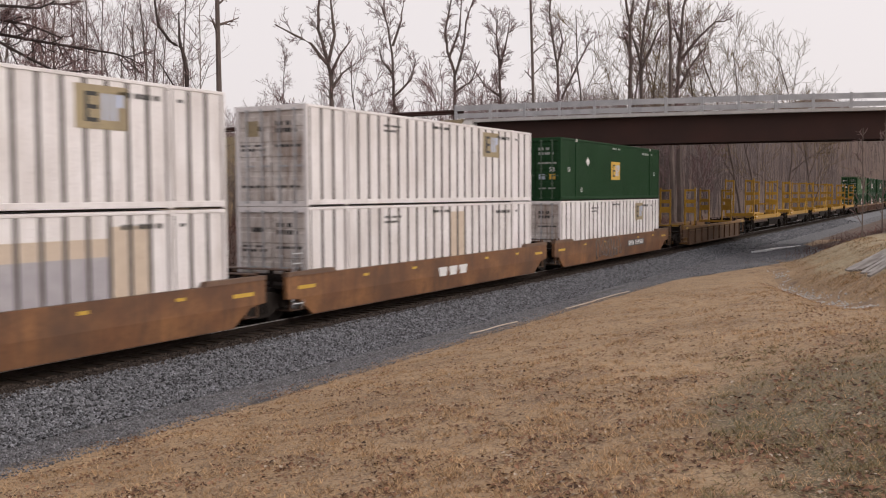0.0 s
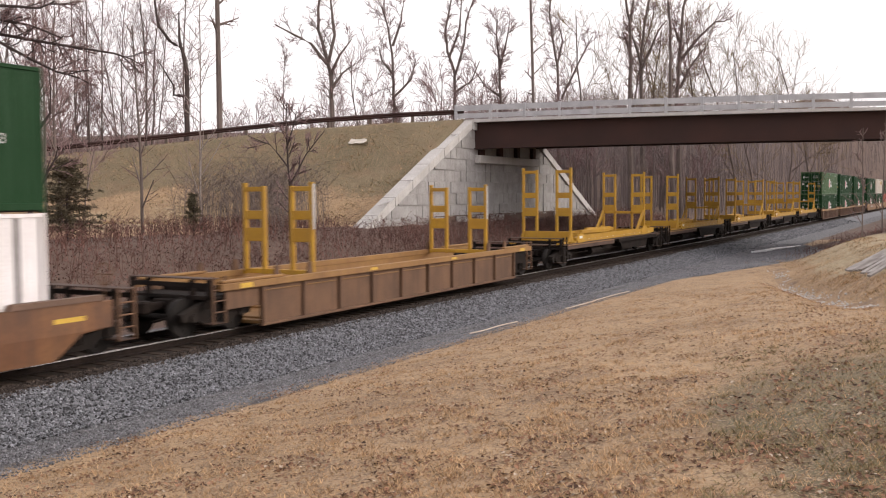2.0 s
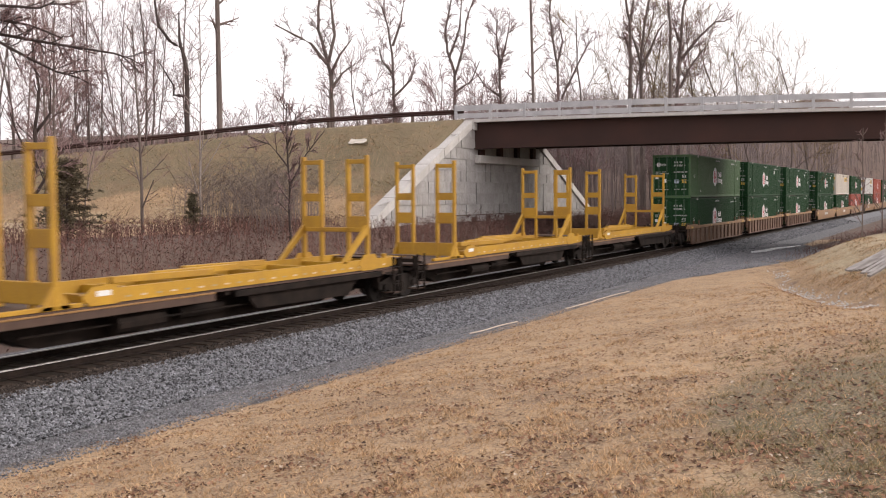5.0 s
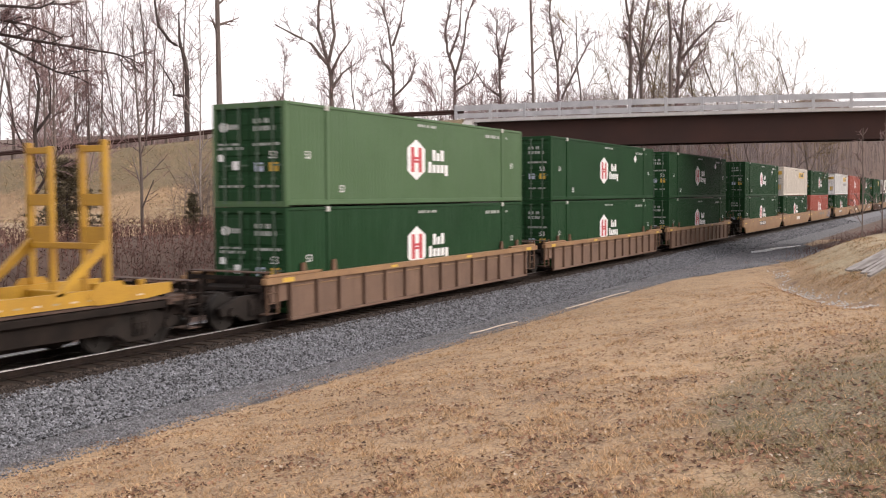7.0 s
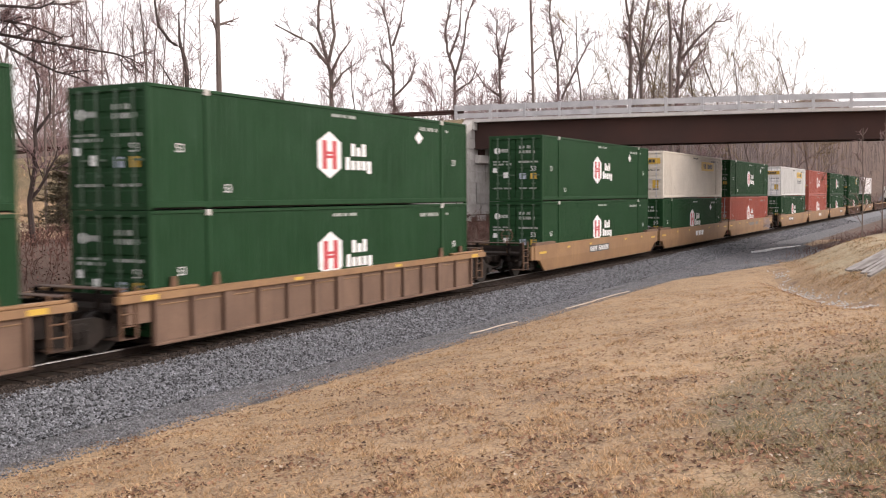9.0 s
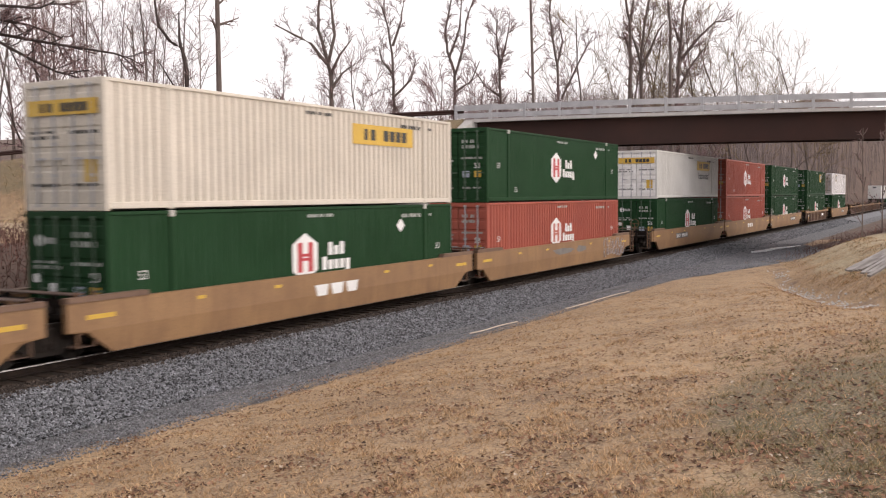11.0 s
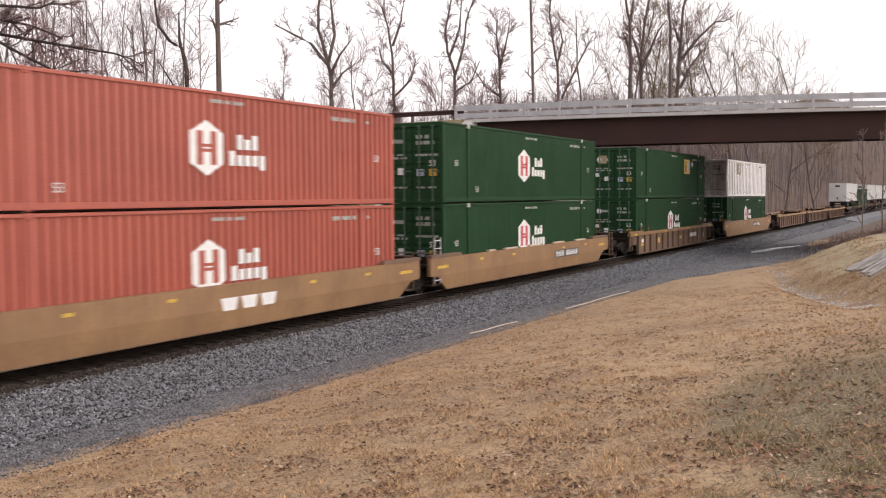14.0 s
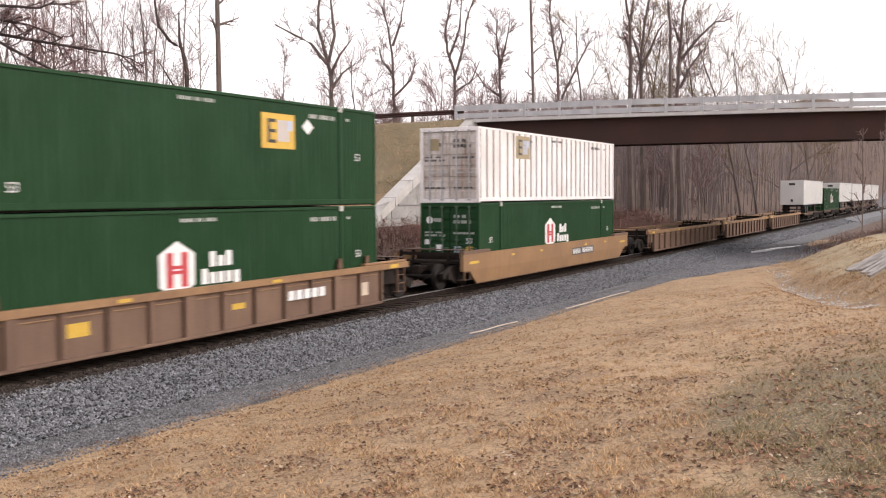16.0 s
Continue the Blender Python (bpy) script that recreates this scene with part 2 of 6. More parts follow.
def part(name, b, material, parent=None, label="", at=None, smooth=False):
    """One mesh object of a collected shape (or of a mesh that exists already) under a thing or a part."""
    me = b if isinstance(b, bpy.types.Mesh) else b.mesh(name, material, smooth)
    ob = new(name, me)
    if parent:
        ob.parent = parent
    if at:
        ob.location = at
    if label:
        ob["label"] = label
    return ob


def thing(name, label, category, group="", kind="", at=(0, 0, 0)):
    ob = new(name)
    ob.empty_display_size = 0.3
    ob.location = at
    return tagged(ob, label, category, group, kind)


def smooth_step(a, b, x):
    t = np.clip((np.asarray(x, float) - a) / (b - a), 0, 1)
    return t * t * (3 - 2 * t)


# ---------- lie of the land ----------
ROAD0 = (-12.0, 60.0)                     # near corner of the bridge seat
ROAD_DIR = (math.cos(radians(20)), math.sin(radians(20)))
ROAD_OUT = (-ROAD_DIR[1], ROAD_DIR[0])


def road_top(k):
    """Height of the road's edge at k metres along it (0 at the near abutment, the bridge has positive k)."""
    return np.interp(k, [-300, -80, -35, -24, -17.7, -11.5, -5.4, 0, 10, 21, 37, 80, 300], [2.5, 3.2, 6.14, 7.05, 7.61, 8.14, 8.45, 8.62, 8.8, 8.93, 9.0, 8.2, 4.0])


def ditch_line(y):
    """Where the ditch east of the lawn runs."""
    return 13.1 - 0.235 * (np.asarray(y, float) - 36)


def land(x, y):
    x, y = np.asarray(x, float), np.asarray(y, float)
    # track side: bed, shoulder, gravel, lawn that climbs to the camera
    z = np.full(np.broadcast(x, y).shape, -0.62)
    z = z + 0.05 * smooth_step(5.2, 6.2, x) + 0.165 * np.clip(x - 6.0, 0, 14) * (1 - 0.62 * smooth_step(28, 48, y)) + 0.04 * np.clip(x - 20, 0, 60)
    # ditch and the bank beyond it
    edge = ditch_line(np.clip(y, 15, 56))
    z = z - 0.55 * np.exp(-((x - edge) / 0.9) ** 2) * smooth_step(20, 30, y) * (1 - smooth_step(45, 51, y))
    z = z + 1.25 * smooth_step(0.3, 5.0, x - edge - 0.06 * np.clip(y - 56, 0, 60)) * smooth_step(22, 34, y)
    # far side: bank up to the level of the embankment's foot
    z = z + 2.3 * smooth_step(3.8, 12.5, -x) + 0.012 * np.clip(-x - 12, 0, 300)
    # road embankments on both sides of the bridge
    dx, dy = x - ROAD0[0], y - ROAD0[1]
    k, o = dx * ROAD_DIR[0] + dy * ROAD_DIR[1], dx * ROAD_OUT[0] + dy * ROAD_OUT[1]
    top = road_top(k)
    near = top + 0.2 + (o + 0.3) / 1.62
    far = top + 0.2 - (o - 9.3) / 1.75
    crest = np.minimum(np.minimum(near, far), top)
    west = x < -12.05
    z = np.where(west, np.maximum(z, crest), z)
    east = np.minimum(crest, 8.6 - (37.0 - k) / 0.7)
    z = np.where(x > 14, np.maximum(z, east), z)
    # wooded hill in the distance
    z = z + (12.0 * smooth_step(95, 190, y) + 10.0 * smooth_step(170, 330, y)) * smooth_step(-6, -30, x) + 3 * smooth_step(100, 260, -x) + 9.0 * smooth_step(120, 300, y) * smooth_step(12, 50, x) + 16.0 * smooth_step(260, 420, y) * smooth_step(-75, -35, x)
    return z


def spread(lo, hi, fine_lo, fine_hi, step, far):
    a = list(np.arange(fine_lo, fine_hi + 1e-6, step))
    s, v = step, fine_hi
    while v < hi:
        s *= far
        v += s
        a.append(v)
    s, v, b = step, fine_lo, []
    while v > lo:
        s *= far
        v -= s
        b.append(v)
    return np.array(b[::-1] + a)


def ground_material():
    m = bpy.data.materials.new("ground_cover")
    m.use_nodes = True
    n, l = m.node_tree.nodes, m.node_tree.links
    bs = n["Principled BSDF"]
    bs.inputs["Roughness"].default_value = 0.95
    co = n.new("ShaderNodeTexCoord")

    def noise_of(s, d=5.0):
        t = n.new("ShaderNodeTexNoise")
        t.inputs["Scale"].default_value, t.inputs["Detail"].default_value = s, d
        l.new(co.outputs["Object"], t.inputs["Vector"])
        return t.outputs["Fac"]

    def ramp(fac, stops):
        r = n.new("ShaderNodeValToRGB")
        e = r.color_ramp.elements
        while len(e) < len(stops):
            e.new(0.5)
        for q, (p, c) in zip(e, stops):
            q.position, q.color = p, (*c, 1)
        l.new(fac, r.inputs[0])
        return r.outputs[0]

    def mix(fac, a, b):
        x = n.new("ShaderNodeMix")
        x.data_type = 'RGBA'
        l.new(fac, x.inputs[0])
        l.new(a, x.inputs[6])
        l.new(b, x.inputs[7])
        return x.outputs[2]

    def mask(name, jitter, amount):
        a = n.new("ShaderNodeAttribute")
        a.attribute_name = name
        s = n.new("ShaderNodeMath")
        s.operation = 'MULTIPLY_ADD'
        l.new(jitter, s.inputs[0])
        s.inputs[1].default_value = amount
        o = n.new("ShaderNodeMath")
        o.operation = 'ADD'
        l.new(a.outputs["Fac"], s.inputs[2])
        l.new(s.outputs[0], o.inputs[0])
        o.inputs[1].default_value = -0.5 * amount
        r = n.new("ShaderNodeMapRange")
        r.inputs[1].default_value, r.inputs[2].default_value = 0.35, 0.65
        l.new(o.outputs[0], r.inputs[0])
        return r.outputs[0]

    broad, mid, fine = noise_of(0.25), noise_of(2.2), noise_of(26, 6)
    lawn = mix(fine, ramp(mid, [(0.3, (0.13, 0.073, 0.038)), (0.7, (0.45, 0.305, 0.172))]), ramp(broad, [(0.35, (0.27, 0.172, 0.096)), (0.65, (0.51, 0.348, 0.197))]))
    grass = mix(fine, ramp(mid, [(0.3, (0.075, 0.066, 0.032)), (0.7, (0.155, 0.126, 0.069))]), ramp(broad, [(0.35, (0.095, 0.081, 0.042)), (0.65, (0.185, 0.143, 0.08))]))
    litter = mix(fine, ramp(mid, [(0.3, (0.045, 0.03, 0.025)), (0.7, (0.13, 0.088, 0.07))]), ramp(broad, [(0.35, (0.09, 0.055, 0.04)), (0.65, (0.16, 0.1, 0.075))]))
    gravel = mix(noise_of(5, 4), ramp(mid, [(0.3, (0.062, 0.062, 0.066)), (0.7, (0.114, 0.114, 0.121))]), ramp(noise_of(22, 4), [(0.44, (0.035, 0.036, 0.04)), (0.56, (0.26, 0.263, 0.28))]))
    straw = mix(fine, ramp(mid, [(0.3, (0.3, 0.24, 0.15)), (0.7, (0.46, 0.38, 0.25))]), ramp(broad, [(0.35, (0.36, 0.3, 0.18)), (0.65, (0.5, 0.42, 0.28))]))
    col = mix(mask("green", mid, 0.9), lawn, grass)
    col = mix(mask("straw", mid, 0.7), col, straw)
    # matted blades and crumbs: small dark gaps and pale straws
    speck, gap = noise_of(38, 4), noise_of(13, 5)
    dark_fac = ramp(gap, [(0.5, (0, 0, 0)), (0.58, (0.72, 0.72, 0.72))])
    pale_fac = ramp(speck, [(0.52, (0, 0, 0)), (0.6, (0.7, 0.7, 0.7))])
    soil = ramp(broad, [(0.3, (0.1, 0.062, 0.04)), (0.7, (0.13, 0.082, 0.052))])
    dry = ramp(broad, [(0.3, (0.4, 0.3, 0.19)), (0.7, (0.46, 0.35, 0.23))])
    worn = ramp(noise_of(0.8, 6), [(0.52, (0, 0, 0)), (0.68, (0.5, 0.5, 0.5))])
    col = mix(worn, col, ramp(mid, [(0.3, (0.12, 0.068, 0.04)), (0.7, (0.22, 0.135, 0.078))]))
    col = mix(dark_fac, col, soil)
    col = mix(pale_fac, col, dry)
    col = mix(mask("litter", mid, 0.8), col, litter)
    col = mix(mask("gravel", mid, 0.5), col, gravel)
    wet = ramp(noise_of(1.4, 5), [(0.35, (0.05, 0.046, 0.046)), (0.7, (0.085, 0.078, 0.076))])
    col = mix(mask("rut", mid, 0.9), col, wet)
    l.new(col, bs.inputs["Base Color"])
    bp = n.new("ShaderNodeBump")
    bp.inputs["Strength"].default_value, bp.inputs["Distance"].default_value = 0.6, 0.04
    l.new(fine, bp.inputs["Height"])
    l.new(bp.outputs[0], bs.inputs["Normal"])
    return m


def gravel_edge(y):
    """How far the gravel beside the track reaches."""
    return 5.3 + 0.06 * np.clip(np.asarray(y, float) - 38, 0, 25) + 0.22 * np.clip(np.asarray(y, float) - 46, 0, 18) - 0.3 * np.clip(np.asarray(y, float) - 66, 0, 14)


def make_ground():
    xs = spread(-2600, 2600, -70, 30, 0.5, 1.16)
    ys = spread(-2600, 2600, 0, 112, 0.6, 1.16)
    gx, gy = np.meshgrid(xs, ys, indexing="ij")
    gz = land(gx, gy)
    bumps = np.array([noise.noise(Vector((a * 0.35, b * 0.35, 0))) for a, b in zip(gx.ravel(), gy.ravel())]).reshape(gx.shape)
    off = np.abs(gx) > 5.5
    gz = gz + np.where(off, 0.07, 0.015) * bumps
    nx, ny = gx.shape
    me = bpy.data.meshes.new("ground")
    idx = np.arange(nx * ny).reshape(nx, ny)
    faces = np.stack([idx[:-1, :-1], idx[1:, :-1], idx[1:, 1:], idx[:-1, 1:]], -1).reshape(-1, 4)
    me.from_pydata(np.stack([gx, gy, gz], -1).reshape(-1, 3).tolist(), [], faces.tolist())
    me.polygons.foreach_set("use_smooth", [True] * len(me.polygons))
    wob = 0.5 * bumps
    edge = ditch_line(np.clip(gy, 15, 56))
    dx, dy = gx - ROAD0[0], gy - ROAD0[1]
    o = dx * ROAD_OUT[0] + dy * ROAD_OUT[1]
    k = dx * ROAD_DIR[0] + dy * ROAD_DIR[1]
    masks = {
        "rut": (0.66 * np.exp(-((gx - 4.3 - 0.5 * wob) / 0.3) ** 2) + 0.6 * np.exp(-((gx - 5.35 - 0.9 * wob) / 0.35) ** 2)) * (gy < 60),
        "gravel": smooth_step(0.7, -0.7, gx - gravel_edge(gy) - wob) * smooth_step(-4.6, -3.9, gx + 0.4 * wob)
        + ((o > 0.6) & (o < 9.0) & ((gx < -12) | (k > 36))),
        "green": np.maximum(smooth_step(-2.2, 0.8, gx + 0.22 * gy - 18.6 + 2 * wob) * smooth_step(19, 12, gy) * 0.85,
                            smooth_step(-10.5, -6.5, o + 3 * wob + 0.12 * (gx + 12)) * (gx < -12) * smooth_step(0.5, -0.5, o)),
        "straw": np.maximum(smooth_step(0.6, 2.4, gx - edge - 0.06 * np.clip(gy - 56, 0, 60) + wob) * smooth_step(26, 34, gy) * smooth_step(64, 56, gy),
                            smooth_step(4, 12, -gx - 12 + 2 * wob) * smooth_step(-6, -9.5, o + 3 * wob) * 0.5),
        "litter": np.maximum.reduce([smooth_step(-3.4, -4.4, gx + wob) * smooth_step(-16.5, -13.5, gx + 2 * wob) * np.maximum(gx > -12.3, o < -12.5 + 2 * wob), smooth_step(84, 92, gy + 4 * wob) * (np.abs(gx) > 4.5),
                                     0.45 * smooth_step(1.1, 0.1, np.abs(gx - edge) - 1.5 * wob) * smooth_step(18, 26, gy) * smooth_step(66, 56, gy),
                                     (gx > 5.6 + 0.1 * np.clip(gy - 56, 0, 40)) * smooth_step(58, 64, gy + wob), smooth_step(9.5, 12, o) * (gx < -10)]),
    }
    for name, val in masks.items():
        at = me.attributes.new(name, 'FLOAT', 'POINT')
        at.data.foreach_set("value", np.clip(val, 0, 1).astype(np.float32).ravel())
    me.materials.append(ground_material())
    return tagged(new("ground", me), "dry tan lawn, gravel and leaf-strewn earth beside the railway", "ground", kind="structure")


make_ground()


# ---------- the railway ----------
def make_track():
    track = thing("railway_track", "single railway track with polished rails on dark timber sleepers", "railway track", kind="structure")
    for s in (-1, 1):
        b = Build()
        c = s * 0.7525
        b.prism([(c - 0.075, -0.175), (c + 0.075, -0.175), (c + 0.075, -0.16), (c + 0.012, -0.14), (c + 0.012, -0.045), (c + 0.036, -0.035),
                 (c + 0.036, -0.004), (c - 0.036, -0.004), (c - 0.036, -0.035), (c - 0.012, -0.045), (c - 0.012, -0.14), (c - 0.075, -0.16)], "y", -60, 520)
        rail = part("rail", b, RAILRUST, track)
        h = Build()
        h.prism([(c - 0.034, -0.02), (c + 0.0375, -0.02), (c + 0.034, 0.0), (c - 0.03, 0.0)], "y", -60, 520)
        part("rail_head", h, STEEL, rail, "polished running surface")
    near = [0.53 * i for i in range(-4, 290)]
    me = Build().box(-1.3, 1.3, -0.115, 0.115, -0.36, -0.18, 0.012).mesh("sleeper", TIE)
    rng = random.Random(4)
    for y in near:
        o = part("sleeper", me, None, track, at=(rng.uniform(-0.05, 0.05), y, rng.uniform(-0.012, 0.004)))
        o.rotation_euler = (0, 0, rng.uniform(-0.015, 0.015))
    far = Build()
    for i in range(-110, 980):
        y = 0.53 * i
        if y < near[0] - 0.1 or y > near[-1] + 0.1:
            far.box(-1.3, 1.3, y - 0.115, y + 0.115, -0.36, -0.18)
    tagged(part("far_sleepers", far, TIE, track), kind="stuff")
    bed = Build()
    bed.prism([(-3.5, -0.7), (4.1, -0.7), (4.0, -0.61), (3.3, -0.55), (2.05, -0.24), (1.35, -0.215), (-1.35, -0.215), (-1.8, -0.24), (-3.4, -0.58)], "y", -60, 520)
    # grime with painted under-train shade, drawn out over the far shoulder
    grime_shade = Build().prism([(-2.6, -0.5), (1.95, -0.25), (1.9, -0.228), (1.4, -0.207), (-1.36, -0.207), (-1.8, -0.23), (-2.7, -0.4)], "y", -60, 520)
    part("grimy_strip", grime_shade, GRIME_SHADE, track, "oily stone between and beside the rails, darkened for the train's shade")
    tagged(part("ballast_bed", bed, STONE), "bed of grey crushed stone under the track", "ballast", kind="structure")


def stones(name, count, xr, yr, height, size, material, label, seed):
    """Loose angular stones as one object."""
    rng = np.random.default_rng(seed)
    base = np.array([(1, 0, 0), (-1, 0, 0), (0, 1, 0), (0, -1, 0), (0, 0, 1), (0, 0, -1)], float)
    tri = np.array([(0, 2, 4), (2, 1, 4), (1, 3, 4), (3, 0, 4), (2, 0, 5), (1, 2, 5), (3, 1, 5), (0, 3, 5)])
    y = yr[0] + (yr[1] - yr[0]) * rng.random(count) ** 1.6
    x = xr[0] + (xr[1] - xr[0]) * rng.random(count)
    s = size * (0.55 + 0.9 * rng.random(count))
    z = height(x, y)
    v = base[None] * (0.7 + 0.6 * rng.random((count, 6, 1))) * s[:, None, None] * (np.array([1, 1, 0.75]) * (0.7 + 0.6 * rng.random((count, 1, 3))))
    a = rng.random(count) * 6.28
    ca, sa = np.cos(a)[:, None], np.sin(a)[:, None]
    t = (rng.random(count) - 0.5)[:, None]
    vx, vy, vz = v[..., 0] * ca - v[..., 1] * sa, v[..., 0] * sa + v[..., 1] * ca, v[..., 2]
    vx, vz = vx * np.cos(t) - vz * np.sin(t), vx * np.sin(t) + vz * np.cos(t)
    v = np.stack([vx + x[:, None], vy + y[:, None], vz + z[:, None]], -1).reshape(-1, 3)
    f = (tri[None] + 6 * np.arange(count)[:, None, None]).reshape(-1, 3)
    me = bpy.data.meshes.new(name)
    me.from_pydata(v.tolist(), [], f.tolist())
    me.materials.append(material)
    return tagged(new(name, me), label, name.replace("_", " "), kind="stuff")


def bed_height(x, y):
    return np.interp(x, [1.3, 2.05, 3.3, 4.0, 9], [-0.215, -0.24, -0.55, -0.61, -0.62]) + 0.01


make_track()


# ---------- the road bridge ----------
def bridge_point(k, o, z):
    return (ROAD0[0] + k * ROAD_DIR[0] + o * ROAD_OUT[0], ROAD0[1] + k * ROAD_DIR[1] + o * ROAD_OUT[1], z)


def bridge_pose(k=0.0, o=0.0, z=0.0):
    return pose(*bridge_point(k, o, z), 0, 0, 20)


SPAN = 37.0


def make_bridge():
    br = thing("road_bridge", "road bridge of dark weathering-steel girders with a pale metal railing", "bridge", kind="structure")
    br.matrix_world = bridge_pose()

    ks = [SPAN * i / 12 for i in range(13)]

    def sweep(outline, stations):
        """A closed outline of (across, up) points swept along the bridge at the road's height."""
        b, n = Build(), len(outline)
        v = [(k, o, float(road_top(k)) + h) for k in stations for o, h in outline]
        f = [(i * n + j, i * n + (j + 1) % n, (i + 1) * n + (j + 1) % n, (i + 1) * n + j) for i in range(len(stations) - 1) for j in range(n)]
        return b.add(v, f + [tuple(range(n)), tuple(range(len(v) - n, len(v)))])

    for o, d in ((0.3, 0.0), (3.2, 0.4), (6.1, 0.4), (9.0, 0.4), (11.2, 0.4)):
        part("girder", sweep([(o - 0.24, d - 2.0), (o + 0.24, d - 2.0), (o + 0.24, d - 1.95), (o + 0.02, d - 1.95), (o + 0.02, -0.26), (o + 0.2, -0.26), (o + 0.2, -0.21), (o - 0.2, -0.21), (o - 0.2, -0.26), (o - 0.02, -0.26), (o - 0.02, d - 1.95), (o - 0.24, d - 1.95)], ks), WEATHER, br)
    part("deck", sweep([(-0.3, -0.2), (12.0, -0.2), (12.0, 0.0), (-0.3, 0.0)], [-1.2] + ks[1:]), COPING, br, "pale concrete deck edge")
    for o, far in ((-0.1, False), (11.7, True)):
        me_post = Build().box(-0.09, 0.09, -0.18, -0.02, -0.12, 1.02, 0.012).mesh("railing_post", GALV)
        for i in range(17):
            k = -1.2 + 2.335 * i
            p = part("railing_post", me_post, None, br, at=(k, o, float(road_top(k))))
        for lo, hi in ((0.1, 0.42), (0.6, 0.96)):
            part("rail", sweep([(o - 0.13, lo), (o - 0.02, lo), (o - 0.02, hi), (o - 0.13, hi)], [-1.2 + 2.335 * i for i in range(17)]), GALV, br)
    return br


def make_abutment():
    ab = thing("bridge_abutment", "pale concrete block abutment with sloping wing walls", "abutment", kind="structure")
    XF = -12.0
    # core wall, behind the blocks
    prof = [(44.5, 0.2), (86.5, 0.2), (84.5, 1.4), (72.2, 6.9), (70.8, 7.1), (60.4, 7.1), (60.2, 8.05), (59.0, 8.05), (46.2, 1.5)]
    part("core_wall", Build().prism(prof, "x", XF - 0.6, XF - 0.06), CONCRETE, ab)

    def top_at(y):
        return float(np.interp(y, [44.5, 46.2, 59.0, 60.2, 60.45, 70.8, 72.2, 84.5], [0.8, 1.5, 8.05, 8.05, 6.1, 6.1, 6.9, 1.4]))

    rng = random.Random(11)
    h, w = 0.75, 1.5
    # staggered facing blocks, cut off under the slope
    row = 0
    z = 0.6
    while z < 8.0:
        y = 44.6 - (0.75 if row % 2 else 0)
        while y < 86:
            wide = w * rng.choice((0.5, 1, 1, 1.5))
            t0, t1 = top_at(y + 0.01), top_at(y + wide - 0.01)
            if max(t0, t1) > z + 0.1:
                a0, a1 = min(z + h, max(t0, z)), min(z + h, max(t1, z))
                d = rng.uniform(-0.045, 0.04)
                g = 0.03
                b = Build()
                y0, y1 = y + g, y + wide - g
                x0, x1 = XF - 0.1, XF + d
                b.add([(x0, y0, z + g), (x0, y1, z + g), (x0, y1, max(a1 - g, z + g)), (x0, y0, max(a0 - g, z + g)), (x1, y0, z + g), (x1, y1, z + g), (x1, y1, max(a1 - g, z + g)), (x1, y0, max(a0 - g, z + g))],
                      [(0, 1, 2, 3), (7, 6, 5, 4), (0, 4, 5, 1), (1, 5, 6, 2), (2, 6, 7, 3), (3, 7, 4, 0)])
                part("block", b, CONCRETE, ab)
            y += wide
        z += h
        row += 1
    # sloping copings in lengths
    for (y0, z0), (y1, z1), n in (((45.3, 1.05), (59.6, 8.3), 7), ((72.0, 7.15), (85.0, 1.2), 6)):
        for i in range(n):
            f0, f1 = i / n, (i + 1) / n - 0.004
            p, q = (y0 + (y1 - y0) * f0, z0 + (z1 - z0) * f0), (y0 + (y1 - y0) * f1, z0 + (z1 - z0) * f1)
            part("coping", Build().prism([(p[0], p[1] - 0.3), (q[0], q[1] - 0.3), (q[0], q[1] + 0.25), (p[0], p[1] + 0.25)], "x", XF - 0.75, XF + 0.14), COPING, ab, "light sloping coping slab")
    part("coping", Build().box(XF - 0.75, XF + 0.14, 59.6, 60.3, 7.9, 8.5, 0.02), COPING, ab)
    part("bearing_seat", Build().box(XF - 0.6, XF + 0.35, 60.25, 71.0, 5.65, 6.2, 0.03), COPING, ab, "concrete bearing shelf")
    for i, y in enumerate((61.0, 64.0, 67.0, 70.0)):
        part("bearing", Build().box(XF - 0.3, XF + 0.25, y - 0.25, y + 0.25, 6.205, 6.6 if i == 0 else 7.0, 0.01), WEATHER, ab)
    # the other abutment, on the camera's side of the track, out of view
    o = thing("bridge_abutment", "pale concrete abutment carrying the road bridge", "abutment", kind="structure")
    part("core_wall", Build().box(23.0, 23.6, 66.0, 88.0, -0.5, 6.2, 0.02), CONCRETE, o)


def make_guard_rail():
    g = thing("guard_rail", "dark rusty road guard rail on stout posts along the embankment", "guard rail", kind="structure")
    ks = [-1.3 - 3.0 * i for i in range(24)]
    me = Build().box(-0.11, 0.11, -0.1, 0.1, -0.5, 0.72, 0.01).mesh("post", BARK)
    b = Build()
    pts = []
    for k in ks:
        x, y, _ = bridge_point(k, 0.35, 0)
        z = float(road_top(k))
        p = part("post", me, None, g, at=(x, y, z))
        p.rotation_euler = (0, 0, radians(20))
    for k in np.arange(-0.7, -72, -1.5):
        pts.append((float(k), float(road_top(k))))
    for (k0, z0), (k1, z1) in zip(pts, pts[1:]):
        v = []
        for k, z in ((k0, z0), (k1, z1)):
            for o, h in ((0.2, 0.42), (0.15, 0.5), (0.2, 0.57), (0.15, 0.64), (0.2, 0.74), (0.235, 0.74), (0.235, 0.42)):
                v.append(bridge_point(k, o, z + h))
        b.add(v, [(i, (i + 1) % 7, 7 + (i + 1) % 7, 7 + i) for i in range(7)])
    part("beam", b, WEATHER, g)


make_bridge()
make_abutment()
make_guard_rail()


